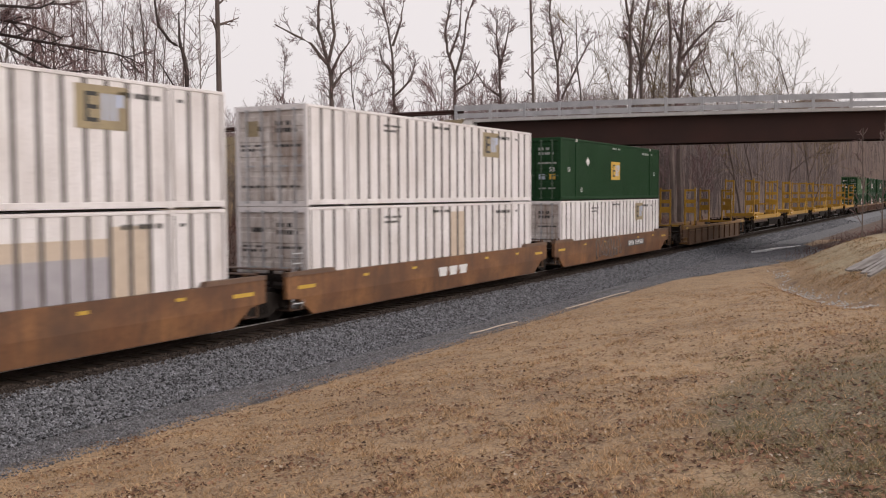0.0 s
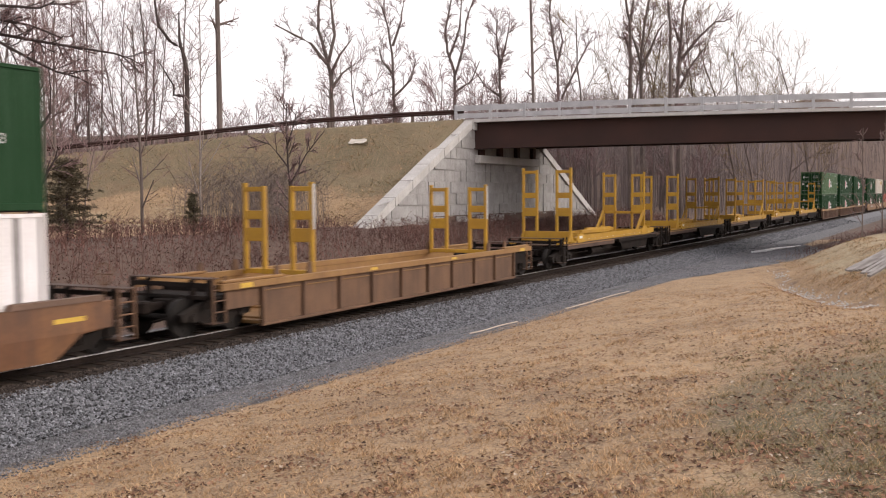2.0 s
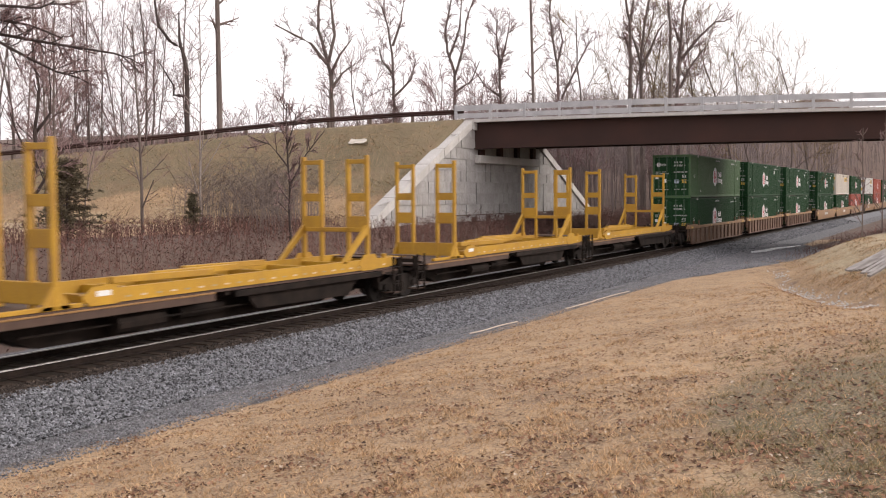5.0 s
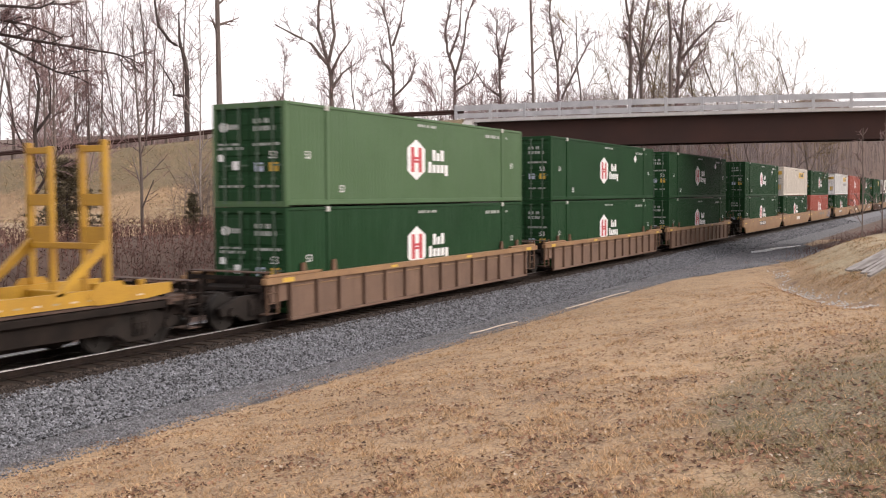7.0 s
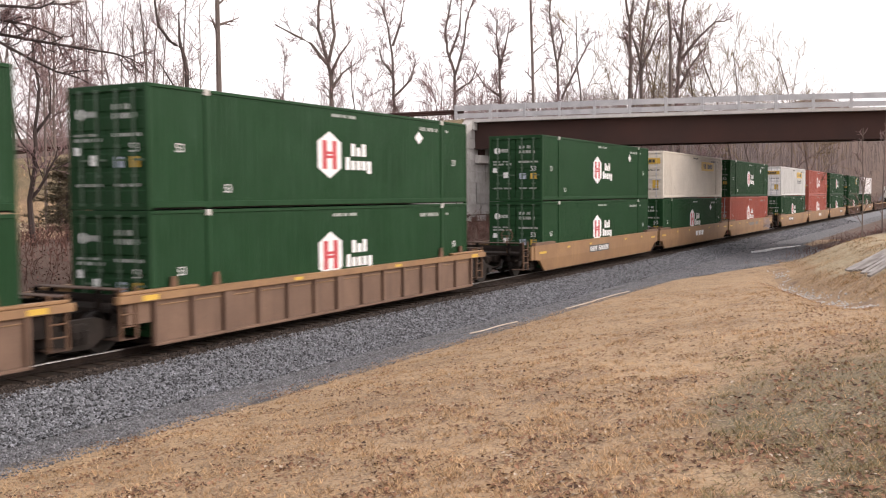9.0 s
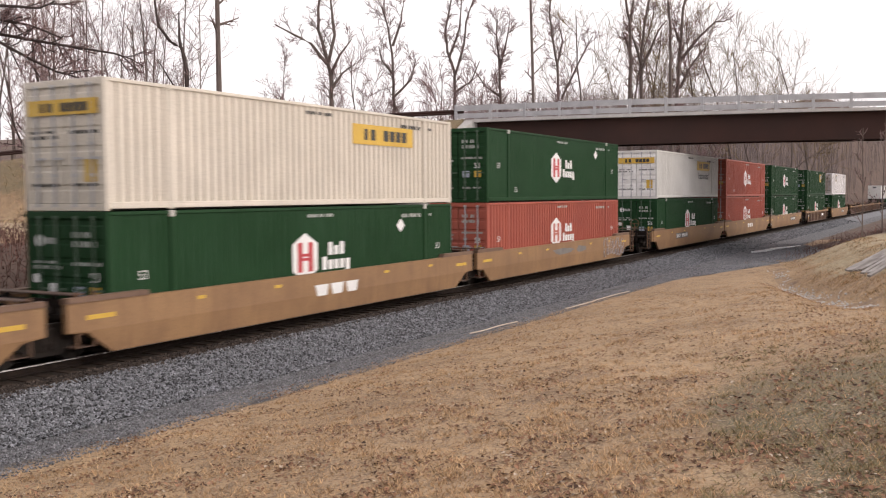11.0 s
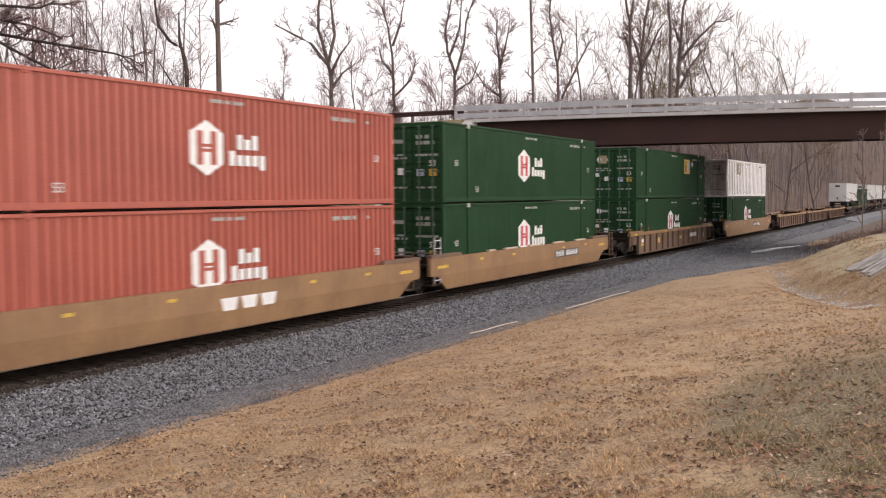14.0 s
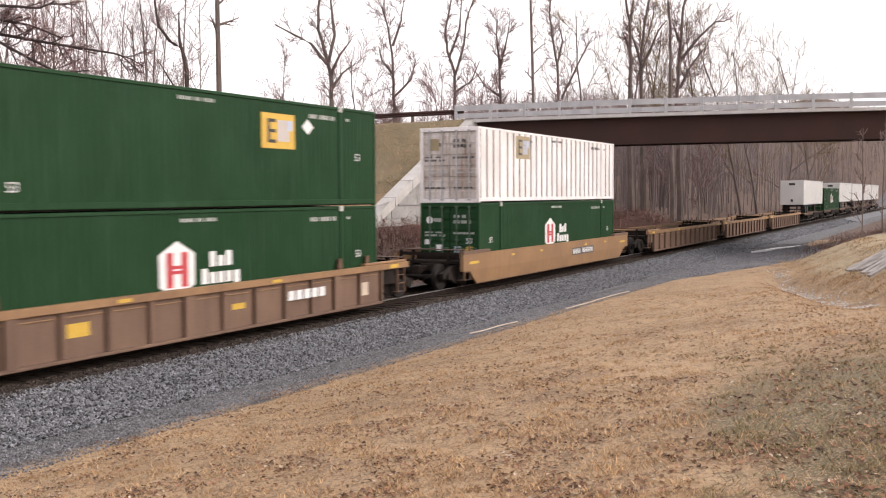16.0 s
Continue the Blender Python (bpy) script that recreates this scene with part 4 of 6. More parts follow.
def smooth_well(label, paint, length=19.4, writing="number", scrawl=None, write_at=1.4):
    car = thing("well_car", label, "rail car", "cars of the train")
    h = length / 2 - 0.32
    well_floor(car, 8.2, DARK)
    for s in (1, -1):
        b = Build()
        st = [(-h, 1.02, 0.66), (-h + 0.55, 0.98, 0.62), (-h + 1.0, 0.7, 0.3), (-h + 1.25, 0.62, 0.13), (h - 1.25, 0.62, 0.13), (h - 1.0, 0.7, 0.3), (h - 0.55, 0.98, 0.62), (h, 1.02, 0.66)]
        v, f = [], []
        for y, zc, zb in st:
            mid = min(max(zc, zb + 0.02), 0.68)
            for x, z in ((1.5, 1.28), (1.5, max(0.66, zb + 0.03)), (1.45 if zb < 0.5 else 1.49, zb), (1.36, zb), (1.36, 1.28)):
                v.append((s * x, y, z))
        for i in range(len(st) - 1):
            f += [(i * 5 + j, i * 5 + (j + 1) % 5, i * 5 + 5 + (j + 1) % 5, i * 5 + 5 + j) for j in range(5)]
        f += [(0, 1, 2, 3, 4), tuple(len(v) - 5 + j for j in range(5))]
        b.add(v, f)
        side = part("side_sill", b, paint, car)
        for e in (-1, 1):
            y0, y1 = sorted((e * h, e * (h - 2.35)))
            x0, x1 = sorted((s * 1.32, s * 1.53))
            lip = Build().prism([(y0, 1.284), (y1, 1.284), (y1 - (0.1 if e < 0 else 0), 1.4), (y0 + (0.1 if e > 0 else 0), 1.4)], "x", x0, x1)
            part("end_ledge", lip, CAR_RIB, car, "brown raised ledge")
            if s > 0:
                part("marking", Build().box(1.5, 1.506, min(e * (h - 0.5), e * (h - 1.3)), max(e * (h - 0.5), e * (h - 1.3)), 0.9, 1.0), DECAL_Y, car, "yellow marking")
    marks = Build()
    for y in (-5.5, -2.5, 3.1, 6.0):
        marks.box(1.501, 1.506, y, y + 0.3, 1.02, 1.1)
    tagged(part("marking", marks, DECAL_Y, car, "small yellow markings"), kind="stuff")
    if writing == "number":
        num = Build()
        y = write_at + 0.12
        for w in (0.16, 0.16, 0.16, 0.16, 0, 0.16, 0.16, 0.16, 0.16, 0.16, 0.16):
            if w:
                num.box(1.506, 1.51, y, y + 0.055, 0.68, 0.92).box(1.506, 1.51, y + 0.11, y + 0.165, 0.68, 0.92).box(1.506, 1.51, y + 0.055, y + 0.11, 0.77, 0.83)
            y += 0.25
        pn = part("number_panel", Build().box(1.501, 1.506, write_at, write_at + 2.95, 0.63, 0.97), PATCH_K, car, "dark panel with white bars")
        tagged(part("number_lettering", num, DECAL_W, pn), kind="stuff")
    if writing == "name":
        for y0 in (-0.65, 0.13, 0.91):
            part("emblem", Build().prism([(y0, 0.94), (y0 + 0.66, 0.94), (y0 + 0.56, 0.62), (y0 + 0.1, 0.62)], "x", 1.501, 1.507), DECAL_W, car, "white slanted block")
    if scrawl:
        rng = random.Random(3)
        y_from, n, tall, ink = scrawl
        g = Build()
        for i in range(n):
            y0 = y_from + 0.46 * i + rng.uniform(-0.05, 0.05)
            z0 = 0.62 + rng.uniform(-0.06, 0.06)
            a0 = rng.uniform(0, 3)
            for k in (0, 1):
                wide, high, arc = rng.uniform(0.13, 0.26), rng.uniform(0.5, 1.05), rng.uniform(2.8, 5.6)
                pts = [(1.502, y0 + 0.22 + wide * math.cos(a), 0.97 - 0.45 * k + (z0 - 0.62) + high * tall * math.sin(a)) for a in np.linspace(a0 + k, a0 + k + arc, 10)]
                g.tube(pts, 0.022, 4)
                g.tube([(1.502, y0 + 0.1, 0.8 - 0.42 * k), (1.502, y0 + 0.16, 1.14 - 0.45 * k)], 0.018, 4)
        tagged(part("scrawl", g, ink, car, "sprayed scrawl of loops"), kind="stuff")
        for yb, w in ((y_from - 5.6, 1.5), (y_from - 3.2, 0.8)):
            if abs(yb) < 7:
                out = [(yb + w * math.cos(a) * rng.uniform(0.7, 1.1), 0.9 + 0.17 * math.sin(a) * rng.uniform(0.6, 1.1)) for a in np.linspace(0, 5.9, 12)]
                part("paint_blotch", Build().prism(out, "x", 1.4995, 1.5025), PATCH_D, car, "grey rolled-on paint blotch")
    return car


def ribbed_well(label, paint, chord, length=19.4, inner=None, patches=(), panels=13):
    car = thing("well_car", label, "rail car", "cars of the train")
    h = length / 2 - 0.4
    well_floor(car, 8.1, inner or DARK)
    for s in (1, -1):
        x0, x1 = sorted((s * 1.36, s * 1.4))
        part("side_panel", Build().box(x0, x1, -8.15, 8.15, 0.12, 1.12), paint if s > 0 or not inner else inner, car)
        x0, x1 = sorted((s * 1.34, s * 1.52))
        part("top_chord", Build().box(x0, x1, -h, h, 1.12, 1.3, 0.012), chord, car, "tan top chord")
        x0, x1 = sorted((s * 1.36, s * 1.5))
        part("bottom_chord", Build().box(x0, x1, -8.15, 8.15, 0.06, 0.14, 0.01), paint, car)
        me = Build().box(min(s * 1.4, s * 1.5), max(s * 1.4, s * 1.5), -0.05, 0.05, 0.14, 1.12, 0.012).mesh("rib", paint)
        wide = Build().box(min(s * 1.4, s * 1.512), max(s * 1.4, s * 1.512), -0.16, 0.16, 0.1, 1.12, 0.012).mesh("rib", paint)
        rail = Build()
        for i in range(panels + 1):
            y = -8.1 + 16.2 * i / panels
            part("rib", wide if panels > 10 and i in (2, 11, 6) else me, None, car, at=(0, y, 0))
            if i < panels:
                rail.tube([(s * 1.42, y + 0.15, 1.0), (s * 1.42, y + 16.2 / panels - 0.14, 1.0)], 0.016, 5)
        tagged(part("grab_line", rail, chord, car), kind="stuff")
        for e in (-1, 1):
            y0, y1 = sorted((e * (h - 0.1), e * (h - 2.6)))
            x0, x1 = sorted((s * 1.3, s * 1.47))
            part("end_ledge", Build().box(x0, x1, y0, y1, 1.304, 1.38, 0.02), chord, car)
            if s > 0:
                part("marking", Build().box(1.521, 1.526, min(e * (h - 0.7), e * (h - 1.2)), max(e * (h - 0.7), e * (h - 1.2)), 1.15, 1.27), DECAL_Y, car, "yellow marking")
                part("marking", Build().box(1.521, 1.526, min(e * 2.5, e * 2.9), max(e * 2.5, e * 2.9), 1.17, 1.25), DECAL_Y, car)
        for y in (-7.4, -5.9, 5.9, 7.4):
            x0, x1 = sorted((s * 1.335, s * 1.4))
            part("guide_post", Build().prism([(y - 0.12, 1.304), (y + 0.12, 1.304), (y + 0.07, 1.62), (y - 0.07, 1.62)], "x", x0, x1), CAR_RUST, car, "rusty container guide")
        for e in (-1, 1):
            y0, y1 = sorted((e * 8.16, e * (h - 0.35)))
            x0, x1 = sorted((s * 1.3, s * 1.38))
            part("end_web", Build().box(x0, x1, y0, y1, 0.62, 1.12, 0.01), DARK if e > 0 else paint, car)
    for i, (y, w, z0, z1, m) in enumerate(patches):
        part("marking", Build().box(1.401, 1.406, y, y + w, z0, z1), m, car)
    return car


def spine_car(length=17.4):
    car = thing("spine_car", "low dark rusty spine car with open deck sides", "rail car", "cars of the train")
    h = length / 2
    rusty = CAR_DECK
    b = Build()
    b.prism([(-h + 0.3, 1.08), (h - 0.3, 1.08), (h - 0.3, 0.75), (h - 2.2, 0.7), (h - 3.4, 0.26), (-h + 3.4, 0.26), (-h + 2.2, 0.7), (-h + 0.3, 0.75)], "x", -0.4, 0.4)
    part("centre_sill", b, DARK, car)
    part("deck", Build().box(-1.25, 1.25, -h + 0.35, h - 0.35, 1.08, 1.14, 0.01), CAR_DECK, car)
    for s in (-1, 1):
        x0, x1 = sorted((s * 1.18, s * 1.32))
        part("side_channel", Build().box(x0, x1, -h + 1.2, -0.6, 0.88, 1.06, 0.012), rusty, car, "rusty worn side channel")
        part("side_channel", Build().box(x0, x1, 0.2, h - 1.35, 0.9, 1.06, 0.012), DARK, car, "dark side channel")
        # brighter flange colour stands for light caught along the channel's top
        part("channel_lip", Build().box(x0 + 0.01, x1 + 0.012, -h + 1.2, -0.6, 1.062, 1.1, 0.008), CAR_ORANGE, car, "orange-brown flange, painted as a lit edge")
        part("tank", Build().tube([(s * 0.95, -3.6, 0.62), (s * 0.95, -2.1, 0.62)], 0.2, 10), DARK, car)
        part("side_step", Build().box(x0, x1, h - 1.3, h - 0.35, 0.95, 1.08, 0.01), rusty, car)
        part("side_skirt", Build().prism([(0.6, 1.07), (6.2, 1.07), (5.6, 0.45), (1.2, 0.5)], "x", min(s * 1.1, s * 1.16), max(s * 1.1, s * 1.16)), DARK, car)
    me = Build().prism([(-1.2, 1.07), (1.2, 1.07), (1.2, 0.98), (0.4, 0.7), (-0.4, 0.7), (-1.2, 0.98)], "y", -0.07, 0.07).mesh("outrigger", DARK)
    for i in range(7):
        part("outrigger", me, None, car, at=(0, -h + 2.4 + i * (2 * h - 4.8) / 6, 0))
    part("brake_pipe", Build().tube([(0.9, -h + 2.6, 0.62), (0.9, h - 2.6, 0.62)], 0.03, 6).tube([(0.75, -1.4, 0.66), (0.75, 0.2, 0.66)], 0.17, 10), DARK, car)
    return car


def rack_end(rack, y, tall, kind):
    """One upright end frame of two ladder-like posts; kind: low has a deep plate at its foot, braced a high bar and raking struts."""
    for side in (-1, 1):
        xo, xi = side * 1.22, side * 0.52
        for x, cut in ((xi, 0.1), (xo, 0)):
            post = part("upright", Build().box(x - 0.055, x + 0.055, y - 0.07, y + 0.07, 0.0, tall - cut, 0.012), YELLOW, rack)
        a, c = sorted((xo, xi))
        for z0, z1 in ((tall - 0.26, tall - 0.12), (0.6 * tall, 0.6 * tall + 0.26), (0.36 * tall, 0.36 * tall + 0.4)):
            part("cross_plate", Build().box(a, c, y - 0.05, y + 0.05, z0, z1, 0.01), YELLOW, post)
        if kind == "plain" and side > 0:
            part("pad", Build().box(min(side * 1.28, side * 1.295), max(side * 1.28, side * 1.295), y - 0.05, y + 0.05, 0.5 * tall, tall - 0.05), COPING, post, "pale worn edge strip")
        if kind == "braced":
            part("brace", Build().prism([(y - 0.07, 1.42), (y - 0.07, 1.15), (y - 1.25, 0.28), (y - 1.45, 0.28)], "x", min(side * 1.15, side * 1.26), max(side * 1.15, side * 1.26)), YELLOW, rack)
        if kind == "low":
            part("foot", Build().prism([(y - 0.4, 0.02), (y + 0.4, 0.02), (y + 0.09, 0.5), (y - 0.09, 0.5)], "x", min(side * 1.2, side * 1.26), max(side * 1.2, side * 1.26)), YELLOW, rack)
    if kind == "low":
        part("foot_plate", Build().box(-1.16, 1.16, y - 0.06, y + 0.06, 0.1, 0.58, 0.012), YELLOW, rack)
    elif kind == "braced":
        part("cross_bar", Build().box(-1.16, 1.16, y - 0.07, y + 0.07, 1.2, 1.34, 0.012), YELLOW, rack)
    else:
        part("cross_bar", Build().box(-1.16, 1.16, y - 0.07, y + 0.07, 0.02, 0.16, 0.012), YELLOW, rack)


def make_rack(label, ends, tall, base=True, loose=0):
    r = thing("transport_rack", label, "cargo rack", "racks on the train")
    if base:
        n0, n1 = ends[0] + 0.7, ends[1] + 1.9
        for s in (-1, 1):
            x0, x1 = sorted((s * 1.13, s * 1.26))
            beam = part("side_beam", Build().prism([(n0, 0.1), (n0 + 0.5, 0.02), (n1 - 0.8, 0.02), (n1, 0.1), (n1, 0.34), (n0 + 0.5, 0.34), (n0, 0.24)], "x", x0, x1), YELLOW, r)
            if s > 0:
                tape = [Build(), Build()]
                for i in range(24):
                    y = n0 + 1.2 + i * (n1 - n0 - 1.8) / 24
                    tape[i % 2].box(1.26, 1.264, y, y + 0.16, 0.11, 0.15)
                tagged(part("reflective_tape", tape[0], DECAL_F, beam), kind="stuff")
                tagged(part("reflective_tape", tape[1], PATCH_T, beam), kind="stuff")
                part("data_plate", Build().box(1.285, 1.29, n0 + 0.35, n0 + 0.75, 0.2, 0.32), DECAL_W, beam, "pale data plate")
            for y, hi in ((n0 + 0.55, 0.42), (ends[1], 0.5)):
                part("gusset", Build().prism([(y - 0.6, 0.2), (y - 0.4, 0.0), (y + 0.4, 0.0), (y + 0.6, 0.2), (y + 0.35, hi), (y - 0.3, hi)], "x", min(s * 1.26, s * 1.285), max(s * 1.26, s * 1.285)), YELLOW, r)
            part("low_rail", Build().box(x0, x1, ends[0] - 1.6, n0, 0.005, 0.1, 0.01), YELLOW, r)
        for i in range(8):
            y = n0 + 0.3 + i * (n1 - n0 - 0.6) / 7
            part("cross_member", Build().box(-1.13, 1.13, y - 0.07, y + 0.07, 0.04, 0.24, 0.01), YELLOW, r)
        for y in (n0 + 0.6, n1 - 0.9):
            part("knob", Build().tube([(1.2, y, 0.34), (1.2, y, 0.47)], 0.09, 10), YELLOW, r)
        rng = random.Random(loose)
        for i in range(loose):
            y, x = -1.6 + 1.7 * i, 0.55 - 0.5 * i
            o = part("folded_arm", Build().box(-0.09, 0.09, -1.5, 1.5, 0.34, 0.5, 0.012), YELLOW, r, at=(x, y, 0))
            o.rotation_euler = (0, 0, radians(rng.uniform(-14, 6)))
    rack_end(r, ends[0], tall, "low" if base else "plain")
    rack_end(r, ends[1], tall, "braced" if base else "plain")
    return r


def make_trailer(label):
    t = thing("semi_trailer", label, "semi trailer", "trailers on the train")
    part("body", Build().box(-1.29, 1.29, -8.05, 8.05, 0.95, 3.75, 0.03), CLEAN, t)
    rails = Build()
    for z in (0.95, 3.68):
        rails.box(1.29, 1.3, -8.05, 8.05, z, z + 0.1)
    for i in range(27):
        rails.box(1.29, 1.297, -7.9 + 0.605 * i, -7.86 + 0.605 * i, 1.05, 3.68)
    part("rail_trim", rails, GALV, t)
    frame_b = Build().box(-0.55, 0.55, -7.9, 7.5, 0.75, 0.95)
    frame_b.box(-1.1, 1.1, -7.9, -7.7, 0.4, 0.5).box(-0.6, -0.45, -7.9, -7.75, 0.45, 0.95).box(0.45, 0.6, -7.9, -7.75, 0.45, 0.95)
    part("chassis", frame_b, DARK, t)
    for y in (-6.2, -4.9):
        for x0, x1 in ((-1.25, -0.75), (0.75, 1.25)):
            w = part("wheel", Build().disc(y, 0.5, 0.5, x0, x1, 18), TYRE, t)
    part("landing_leg", Build().box(0.6, 0.72, 4.6, 4.75, 0.05, 0.9).box(-0.72, -0.6, 4.6, 4.75, 0.05, 0.9), DARK, t)
    dr = Build().box(-1.2, -0.02, -8.07, -8.05, 1.05, 3.6).box(0.02, 1.2, -8.07, -8.05, 1.05, 3.6)
    part("rear_door", dr, CLEAN, t)
    part("door_sign", Build().box(-0.35, 0.35, -8.076, -8.07, 3.2, 3.45).box(-0.12, 0.12, -8.076, -8.07, 1.3, 1.6), DECAL_K, t)
    return t


def put(ob, u, z, x=0.0):
    ob.location = (x, u, z)
    MOVING.append((ob, x, u, z))
    return ob


USED = {}


def place(key, maker, u, z):
    """The first of a kind is the built one; the rest are copies of it."""
    if key not in USED:
        USED[key] = maker()
        return put(USED[key], u, z)
    return put(copy_thing(USED[key], pose(0, u, z)), u, z)


GREENS = "dark green corrugated container with white six-sided emblem"
KINDS = {
    "white": lambda: make_container(WHITE, "grimy white plated container with dark vertical seams", "plate", GREY_END, SEAM),
    "white_sign": lambda: make_container(WHITE, "grimy white plated container with a faded sign panel", "plate", GREY_END, SEAM, sign="yellow", sign_at=(3.35, 1.78)),
    "white_top": lambda: make_container(WHITE, "pale plated container with a faded sign panel and rust-stained doors", "plate", GREY_END, SEAM_PALE, sign="yellow", sign_at=(-4.6, 1.8)),
    "green_sign": lambda: make_container(GREEN, "dark green corrugated container with a yellow sign panel", "fine", sign="yellow", trim=GREEN, sign_at=(-0.9, 1.05)),
    "green_sign_high": lambda: make_container(GREEN, "dark green corrugated container with a yellow sign panel and diamond placard", "fine", sign="yellow", trim=GREEN, sign_at=(2.4, 1.6)),
    "green": lambda: make_container(GREEN, GREENS, "fine", logo="red"),
    "green_placard": lambda: make_container(GREEN, GREENS + " and diamond placard", "fine", logo="red", sign="diamond"),
    "green_pale": lambda: make_container(GREEN_PALE, "sun-faded green corrugated container with white six-sided emblem", "fine", GREEN, logo="red"),
    "cream_banner": lambda: make_container(CREAM, "cream container with a yellow banner sign near its end", "deep", CREAM, sign="banner"),
    "white_banner": lambda: make_container(CLEAN, "clean white container with yellow banner signs", "deep", DOOR_LIT, sign="banner"),
    "red": lambda: make_container(RED, "faded orange-red corrugated container with white emblem", "deep", logo="white"),
}


def stack(near, bottom, top):
    """A container in a well and one on its roof; near is the place of their near end."""
    for kind, z in ((bottom, 0.245), (top, 0.245 + CH + 0.01)):
        if kind:
            place(kind, KINDS[kind], near + HALF, z)


def train():
    lowers = []
    # grimy three-unit well car, double stacked
    for i, (near, bottom, top, wr) in enumerate(((-175.0, "white", "white_sign", ""), (-155.4, "white", "white_sign", "name"), (-135.78, "white_sign", "green_sign", "number"))):
        mid = near + HALF
        car = put(smooth_well("grimy brown smooth-sided well car carrying stacked containers", CAR_BROWN, 19.3, wr, (-3.8, 9, 0.3, PATCH_D) if i == 2 else None), mid, 0)
        if i < 2:
            add_truck(car, 9.65)
        end_gear(car, -9.15, -1, i == 1)
        end_gear(car, 10.4 if i == 2 else 9.15, 1, False, 1.1 if i == 2 else 0.9, None, CAR_BROWN if i == 2 else None)
        if i == 2:
            add_truck(car, 8.9)
            coupler(car, 10.4, 1)
        stack(near, bottom, top)
        if i < 2:
            lowers.append(MOVING[-2][0])
    # empty well car with upright racks
    car = put(ribbed_well("empty brown ribbed well car with yellow racks in it", CAR_RUST, CAR_ORANGE, 20.4, CAR_ORANGE, (), 9), -104.78, 0)
    for s in (-1, 1):
        add_truck(car, s * 9.5)
        end_gear(car, s * 10.1, s)
        coupler(car, s * 10.2, s)
    put(make_rack("yellow steel rack uprights standing in a well car", (-5.55, 5.95), 2.72, False), -104.78, 1.18)
    # five-unit spine car with racks
    mids = (-82.7, -64.95, -47.15, -29.4, -12.35)
    for i, mid in enumerate(mids):
        car = put(spine_car(17.3), mid, 0)
        if i < 4:
            add_truck(car, 8.7)
        end_gear(car, -8.4, -1, False, 0.9, DARK)
        end_gear(car, 8.4, 1, False, 0.9, DARK)
        if i == 0:
            add_truck(car, -7.6)
            coupler(car, -8.4, -1)
        if i == 4:
            add_truck(car, 6.6)
            coupler(car, 8.4, 1)
        put(make_rack("yellow steel cargo rack with tall end uprights and folded arms", ((-6.85, 5.0), (-5.25, 6.5), (-5.4, 6.6), (-5.25, 6.6), (-6.25, 5.6))[i], 3.62, True, 3 + i % 2), mid, 1.145)
    # ribbed three-unit well car
    for i, (near, b, t) in enumerate(((-0.42, "green", "green_pale"), (19.0, "green", "green_placard"), (38.68, "green", "green_placard"))):
        car = put(ribbed_well("ribbed dusty brown well car with stacked containers", CAR_RIB, CAR_TAN, 19.3), near + HALF, 0)
        if i < 2:
            add_truck(car, 9.65)
        else:
            add_truck(car, 9.4)
            coupler(car, 9.7, 1)
        if i == 0:
            add_truck(car, -9.3)
            coupler(car, -9.7, -1)
        end_gear(car, -9.2, -1)
        end_gear(car, 9.2, 1)
        stack(near, b, t)
    # two smooth-sided three-unit well cars
    for first, loads, writings in ((0, ((62.2, "green", "green_placard"), (81.5, "green_placard", "cream_banner"), (100.68, "red", "green_placard")), ("number", "name", "")),
                                   (1, ((124.3, "green", "white_banner"), (143.33, "red", "red"), (162.88, "green", "green")), ("number", "name", "number"))):
        for i, (near, b, t) in enumerate(loads):
            car = put(smooth_well("tan smooth-sided well car with stacked containers", CAR_TAN, 19.4, writings[i], (5.2, 7, 0.26, PATCH_G) if (first, i) == (0, 2) else None, {(1, 0): -4.4, (1, 2): 2.2}.get((first, i), -2.5)), near + HALF, 0)
            if i < 2:
                add_truck(car, 9.7)
            else:
                add_truck(car, 8.9)
                coupler(car, 10.5, 1)
            if i == 0:
                add_truck(car, -8.9)
                coupler(car, -10.5, -1)
            end_gear(car, -10.5 if i == 0 else -9.15, -1, first == 1 and i == 2, 1.2 if i == 0 else 0.9, None, CAR_TAN if i == 0 else None)
            end_gear(car, 10.5 if i == 2 else 9.15, 1, False, 1.2 if i == 2 else 0.9, None, CAR_TAN if i == 2 else None)
            if (first, i) == (1, 2):
                for y in (-4.6, -3.1, -0.6, 2.2, 5.0):
                    part("guide_strip", Build().box(1.34, 1.47, y, y + (0.6 if y < -4 else 1.25), 1.285, 1.345, 0.01), PATCH_T, car, "pale guide strip")
            stack(near, b, t)
    # single well cars
    pats = ((-7.3, 0.6, 0.7, 0.9, DECAL_W), (-7.4, 0.7, 0.5, 0.66, DECAL_Y), (-4.2, 0.6, 0.55, 0.85, DECAL_Y), (1.0, 0.5, 0.6, 0.75, DECAL_Y), (6.9, 0.5, 0.4, 0.8, PATCH_T))
    car = put(ribbed_well("ribbed brown well car with yellow and white markings", CAR_RIB, CAR_TAN, 20.3, None, pats), 194.0, 0)
    nm = Build()
    for i in range(5):
        nm.box(1.512, 1.517, 3.2 + 0.36 * i, 3.48 + 0.36 * i, 0.62, 0.88)
    tagged(part("emblem", nm, DECAL_W, car, "white emblem in plain bars"), kind="stuff")
    car2 = put(smooth_well("tan smooth-sided well car with stacked containers", CAR_TAN, 20.3, "number"), 217.6, 0)
    for c in (car, car2):
        for s in (-1, 1):
            add_truck(c, s * 9.4)
            end_gear(c, s * 9.7, s)
            coupler(c, s * 9.9, s)
    stack(185.93, "green", "green_sign_high")
    stack(209.5, "green", "white_top")
